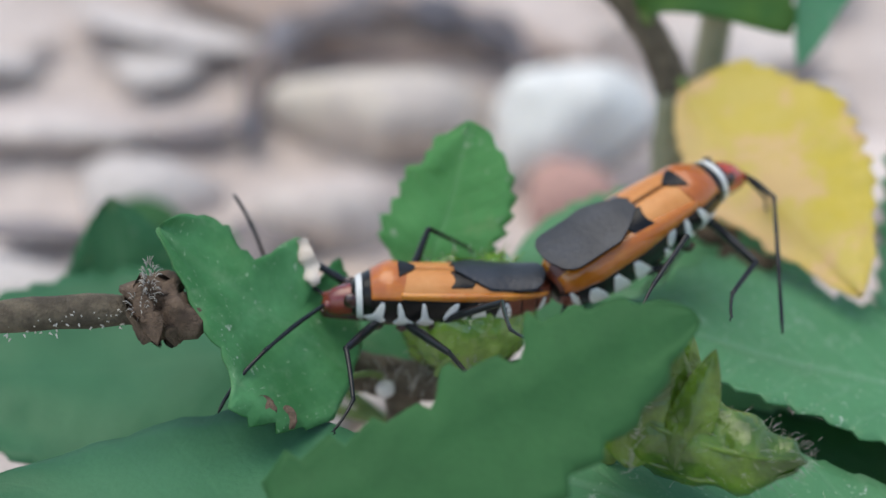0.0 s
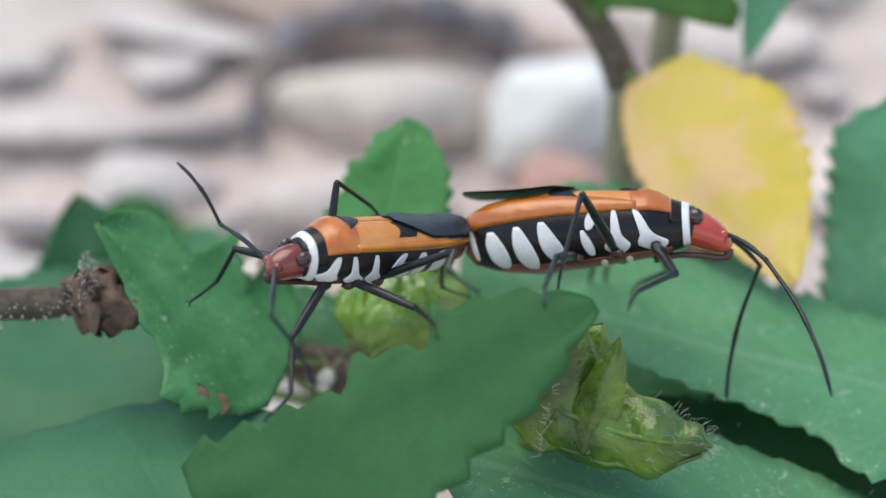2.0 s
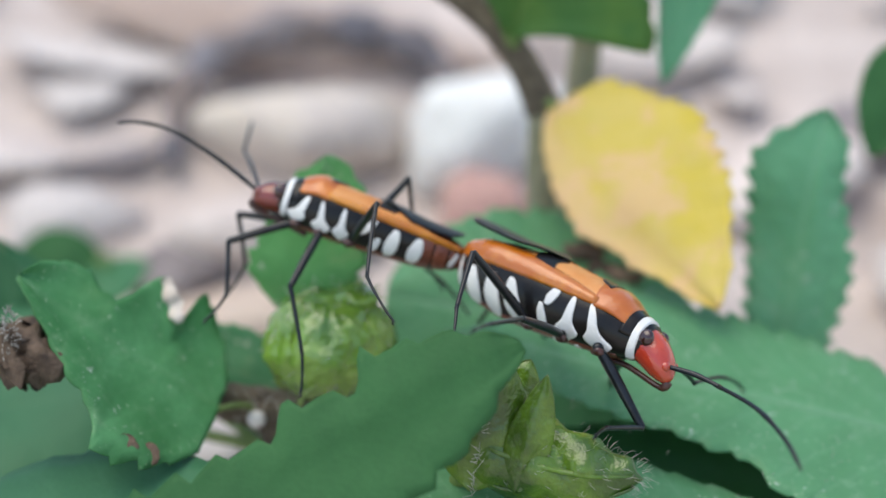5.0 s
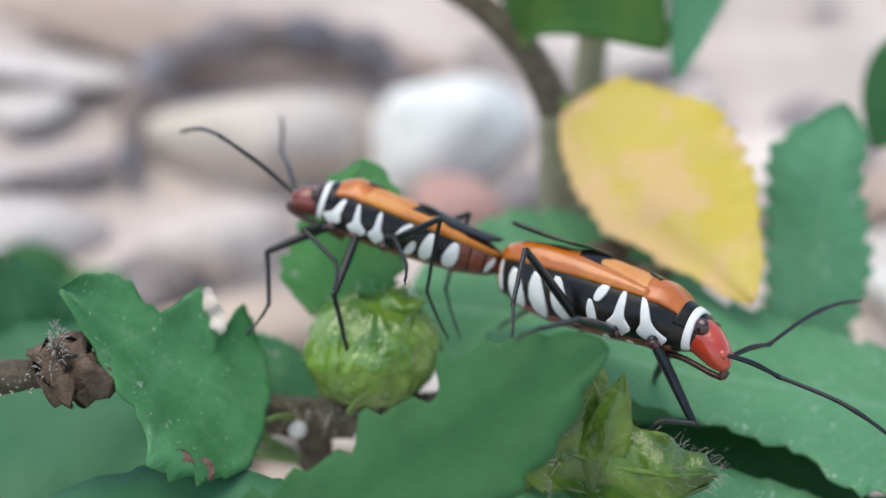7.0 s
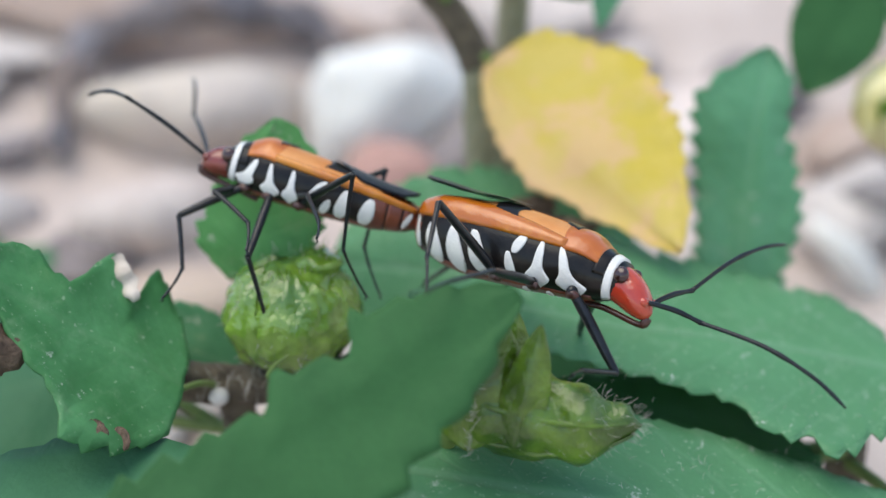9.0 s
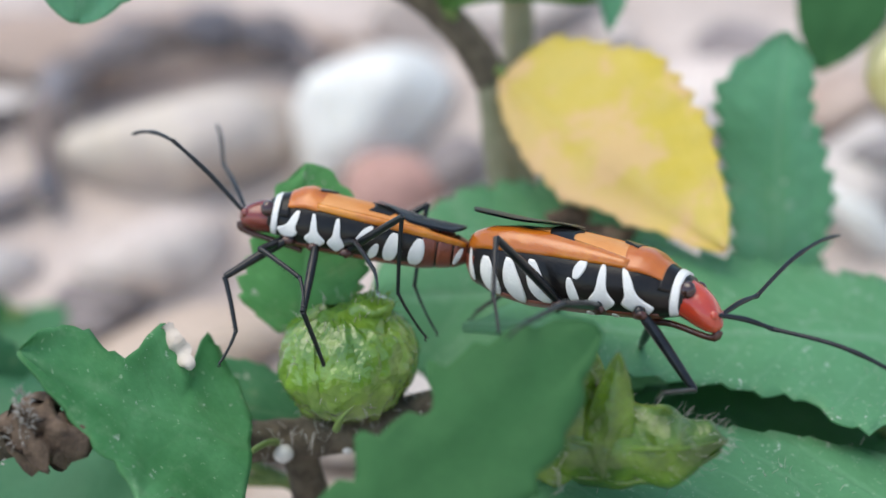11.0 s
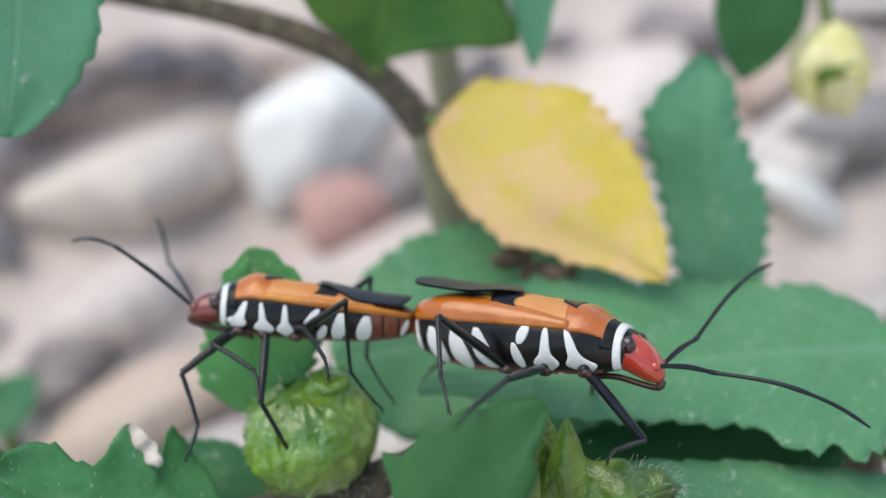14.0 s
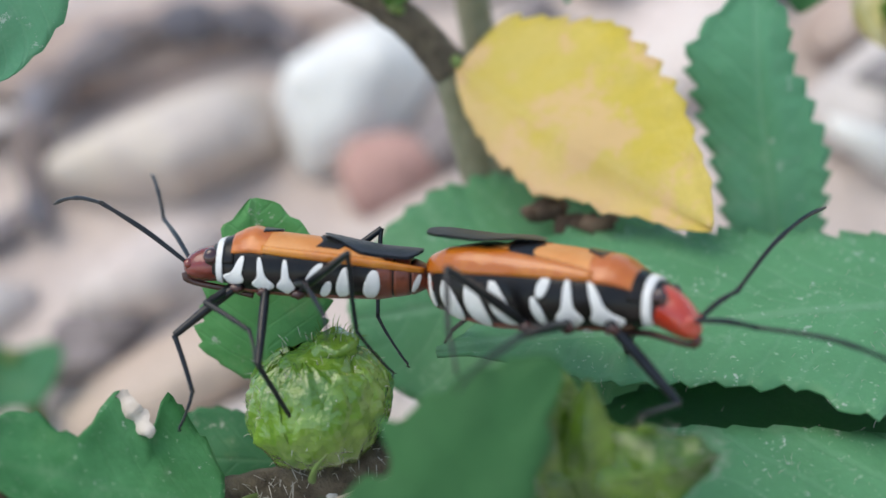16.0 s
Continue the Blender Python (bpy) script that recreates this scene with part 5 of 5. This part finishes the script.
REACH["female", "front_far"] = [(0, (0.757, 0.923, 2.231), (0.556, 0.778, 1.831)), (0.5, (0.878, 0.654, 2.095), (0.814, 0.976, 1.759)), (1, (0.82, 0.31, 2.237), (0.699, 0.615, 1.9)), (1.5, (0.892, 0.2, 2.271), (0.779, 0.543, 1.971)), (2, (0.963, 0.023, 2.221), (0.761, 0.343, 1.943)), (2.5, (1.344, -0.403, 2.454), (1.003, -0.527, 2.156)), (3, (1.193, 0.054, 2.233), (1.135, -0.141, 1.809)), (3.5, (1.229, -0.174, 2.219), (0.915, -0.332, 1.907)), (4, (1.135, -0.186, 1.91), (1.07, 0.047, 1.508)), (6.3, (1.032, -0.227, 1.867), (1.121, 0.104, 1.547)), (16, (1.032, -0.227, 1.867), (1.121, 0.104, 1.547))]
REACH["female", "mid_near"] = [(0, (0.616, -0.254, 2.544), (0.382, -0.695, 2.249)), (0.5, (0.744, 0.125, 2.848), (0.544, -0.055, 2.334)), (1, (0.657, -0.283, 2.956), (0.507, -0.474, 2.43)), (1.5, (0.799, -0.658, 3.015), (0.532, -1.164, 3.11)), (2, (0.506, -0.991, 2.965), (0.426, -1.329, 2.501)), (2.5, (0.698, -1.192, 2.753), (0.608, -1.758, 2.668)), (3, (0.53, -1.019, 2.728), (0.392, -1.563, 2.579)), (3.5, (0.615, -1.16, 2.812), (0.574, -1.734, 2.882)), (4, (0.697, -1.142, 2.65), (0.609, -1.696, 2.799)), (6.3, (0.509, -1.144, 2.565), (0.2, -1.624, 2.664)), (16, (0.509, -1.144, 2.565), (0.2, -1.624, 2.664))]
REACH["female", "mid_far"] = [(0, (0.584, 0.865, 2.058), (0.422, 1.099, 1.553)), (0.5, (0.599, 0.777, 2.087), (0.46, 1.064, 1.602)), (1, (0.452, 0.39, 2.183), (0.337, 0.696, 1.704)), (1.5, (0.471, 0.273, 2.267), (0.382, 0.585, 1.787)), (2, (0.621, 0.167, 2.283), (0.605, 0.56, 1.856)), (2.5, (0.795, 0.149, 2.299), (0.693, 0.545, 1.887)), (3, (0.59, 0.305, 2.308), (0.368, 0.469, 1.798)), (3.5, (0.651, 0.133, 2.362), (0.519, 0.408, 1.869)), (4, (0.751, 0.078, 2.162), (0.616, 0.389, 1.691)), (6.3, (0.723, 0.069, 2.103), (0.513, 0.351, 1.642)), (16, (0.723, 0.069, 2.103), (0.513, 0.351, 1.642))]
REACH["female", "hind_near"] = [(0, (0.022, 0.06, 2.07), (-0.013, -0.465, 2.0)), (0.5, (0.002, -0.127, 2.229), (-0.117, -0.595, 2.01)), (1, (-0.053, -0.619, 2.445), (-0.063, -1.085, 2.193)), (1.5, (-0.007, -0.791, 2.523), (0.015, -1.309, 2.413)), (2, (0.406, -1.177, 2.693), (0.393, -1.705, 2.644)), (2.5, (0.347, -0.969, 3.003), (0.332, -1.16, 2.509)), (3, (0.224, -0.804, 2.961), (0.282, -1.005, 2.474)), (3.5, (0.258, -0.559, 3.08), (0.191, -0.78, 2.602)), (4, (0.361, -0.697, 2.838), (0.336, -1.03, 2.426)), (6.3, (0.27, -0.705, 2.773), (0.191, -1.131, 2.468)), (16, (0.27, -0.705, 2.773), (0.191, -1.131, 2.468))]
REACH["female", "hind_far"] = [(0, (0.118, 0.743, 1.959), (0.115, 0.906, 1.455)), (0.5, (0.066, 0.613, 2.072), (0.028, 0.563, 1.546)), (1, (0.065, 0.271, 2.198), (0.019, 0.342, 1.675)), (1.5, (0.091, 0.129, 2.257), (0.029, 0.307, 1.762)), (2, (0.557, 0.163, 2.28), (0.507, 0.498, 1.873)), (2.5, (0.39, 0.156, 2.306), (0.184, 0.358, 1.862)), (3, (0.394, 0.305, 2.297), (0.186, 0.393, 1.817)), (3.5, (0.552, 0.206, 2.272), (0.171, 0.287, 1.912)), (4, (0.453, 0.093, 2.282), (0.311, 0.313, 1.82)), (6.3, (0.343, 0.035, 2.155), (0.144, 0.413, 1.841)), (16, (0.343, 0.035, 2.155), (0.144, 0.413, 1.841))]
REACH["male", "feeler_near"] = [(0, (-1.508, -0.872, 1.983), (-1.714, -1.061, 1.698)), (0.5, (-1.401, -0.968, 2.185), (-1.499, -1.157, 1.847)), (1, (-1.309, -1.294, 2.28), (-1.3, -1.469, 1.92)), (1.5, (-0.996, -1.553, 2.42), (-0.818, -1.906, 2.359)), (2, (-0.856, -1.865, 2.559), (-0.631, -1.963, 2.243)), (2.5, (-1.06, -1.767, 2.885), (-0.952, -2.116, 2.723)), (3, (-1.38, -0.995, 3.107), (-1.572, -1.17, 2.803)), (3.5, (-1.24, -0.817, 3.157), (-1.374, -1.008, 2.832)), (4, (-1.32, -0.303, 3.229), (-1.702, -0.418, 3.255)), (6.3, (-1.382, 0.159, 3.13), (-1.648, 0.45, 3.065)), (8.7, (-1.382, 0.159, 3.13), (-1.648, 0.45, 3.065)), (10.8, (-1.281, 0.222, 3.217), (-1.529, 0.535, 3.196)), (13.5, (-1.289, 0.28, 3.194), (-1.554, 0.58, 3.178)), (16, (-1.31, 0.31, 3.163), (-1.603, 0.582, 3.133))]
REACH["male", "feeler_far"] = [(0, (-1.689, -0.012, 2.168), (-1.88, 0.057, 2.513)), (0.5, (-1.742, -0.064, 2.221), (-1.962, 0.094, 2.516)), (1, (-1.676, -0.312, 2.281), (-1.875, -0.258, 2.624)), (1.5, (-1.566, -0.619, 2.409), (-1.797, -0.58, 2.733)), (2, (-1.36, -0.91, 2.659), (-1.617, -0.794, 2.944)), (2.5, (-1.448, -0.799, 2.818), (-1.69, -0.566, 3.035)), (3, (-1.632, -0.042, 3.032), (-1.745, 0.341, 3.056)), (3.5, (-1.495, 0.109, 2.882), (-1.698, 0.439, 2.782)), (4, (-1.151, 0.267, 2.991), (-1.228, 0.659, 2.986)), (6.3, (-1.101, 0.704, 2.882), (-1.139, 1.086, 2.995)), (8.7, (-1.101, 0.704, 2.882), (-1.139, 1.086, 2.995)), (10.8, (-1.083, 0.704, 2.903), (-1.111, 1.083, 3.027)), (13.5, (-1.092, 0.711, 2.86), (-1.122, 1.078, 3.016)), (16, (-1.112, 0.707, 2.846), (-1.157, 1.081, 2.982))]
REACH["female", "feeler_near"] = [(0, (1.124, 0.389, 2.599), (1.182, -0.169, 2.002)), (0.5, (1.281, 0.035, 2.644), (1.039, -0.429, 2.013)), (1, (1.308, -0.506, 2.664), (1.043, -1.079, 2.141)), (1.5, (1.371, -0.609, 2.641), (1.609, -1.294, 2.258)), (2, (1.438, -0.729, 2.589), (1.767, -1.314, 2.119)), (2.5, (1.366, -0.75, 2.519), (1.361, -1.5, 2.188)), (3, (1.304, -0.681, 2.557), (1.03, -1.411, 2.302)), (3.5, (1.279, -1.052, 2.483), (1.051, -1.838, 2.534)), (4, (1.54, -1.106, 2.331), (1.407, -1.906, 2.456)), (6.3, (1.557, -0.917, 2.164), (2.206, -1.31, 1.853)), (16, (1.557, -0.917, 2.164), (2.206, -1.31, 1.853))]
REACH["female", "feeler_far"] = [(0, (1.118, 0.746, 2.488), (1.239, 1.415, 2.029)), (0.5, (1.32, 0.538, 2.51), (1.441, 1.067, 1.896)), (1, (1.341, -0.025, 2.52), (1.056, 0.007, 1.752)), (1.5, (1.388, -0.13, 2.506), (1.665, 0.218, 1.816)), (2, (1.436, -0.344, 2.42), (1.315, -0.407, 1.611)), (2.5, (1.452, -0.285, 2.529), (1.332, 0.427, 2.141)), (3, (1.402, -0.124, 2.415), (1.116, 0.103, 1.681)), (3.5, (1.344, -0.503, 2.377), (1.296, 0.016, 1.743)), (4, (1.417, -0.627, 2.013), (1.453, 0.015, 1.504)), (6.3, (1.556, -0.655, 2.232), (2.17, -0.113, 2.265)), (16, (1.556, -0.655, 2.232), (2.17, -0.113, 2.265))]


def body_pose(tail, head, lean):
    tail, head = Vector(tail), Vector(head)
    x = (head - tail).normalized()
    up = (Vector((0, 0, 1)) - x.z * x).normalized()
    out = Vector((0, -1, 0))
    out = (out - out.dot(x) * x - out.dot(up) * up).normalized()
    z = math.cos(radians(lean)) * up + math.sin(radians(lean)) * out
    y = z.cross(x)
    m = Matrix((x, y, z)).transposed().to_4x4()
    m.translation = tail * CM
    return m


def aimed(start, end, hint):
    """A pose at start whose x axis points at end, z towards hint."""
    x = (end - start).normalized()
    z = (hint - hint.dot(x) * x)
    z = z.normalized() if z.length > 1e-4 else x.orthogonal().normalized()
    m = Matrix((x, z.cross(x), z)).transposed().to_4x4()
    m.translation = start
    return m


def limb_poses(body, entry, joint_at, target, hint):
    """Local poses of a limb's two pieces: the joint points at joint_at, the end at target, its bow towards hint."""
    upper, lower, base, a, b, side = entry
    to_body = body.inverted()
    goal = to_body @ (target * CM) / CM
    joint = base + ((to_body @ (joint_at * CM) / CM) - base).normalized() * a
    first = aimed(base, joint, Vector((0, 0, 1)))
    second = first.inverted() @ aimed(joint, goal, hint)
    first.translation *= CM
    second.translation *= CM
    return first, second


BOWS = {"front": Vector((-1, 0, 0.2)), "mid": Vector((-1, 0, 0.2)), "hind": Vector((1, 0, 0.2)), "feeler": Vector((0, 0, 1))}


def motions():
    """Keys the two bugs, their legs and feelers: they turn and climb until 6.3 s, then stand."""
    for bug, limbs, who, column in ((MALE, MALE_LIMBS, "male", 2), (FEMALE, FEMALE_LIMBS, "female", 4)):
        bodies = [(r[0], body_pose(r[1], r[column], r[column + 1])) for r in BODIES]
        walk(bug, bodies)
        for key, entry in limbs.items():
            first, second = [], []
            for t, joint_at, target in REACH[who, key]:
                body = next((m for when, m in bodies if when >= t), bodies[-1][1])
                one, two = limb_poses(body, entry, Vector(joint_at), Vector(target), BOWS[key.split("_")[0]])
                first.append((t, one))
                second.append((t, two))
            walk(entry[0], first)
            walk(entry[1], second)


motions()
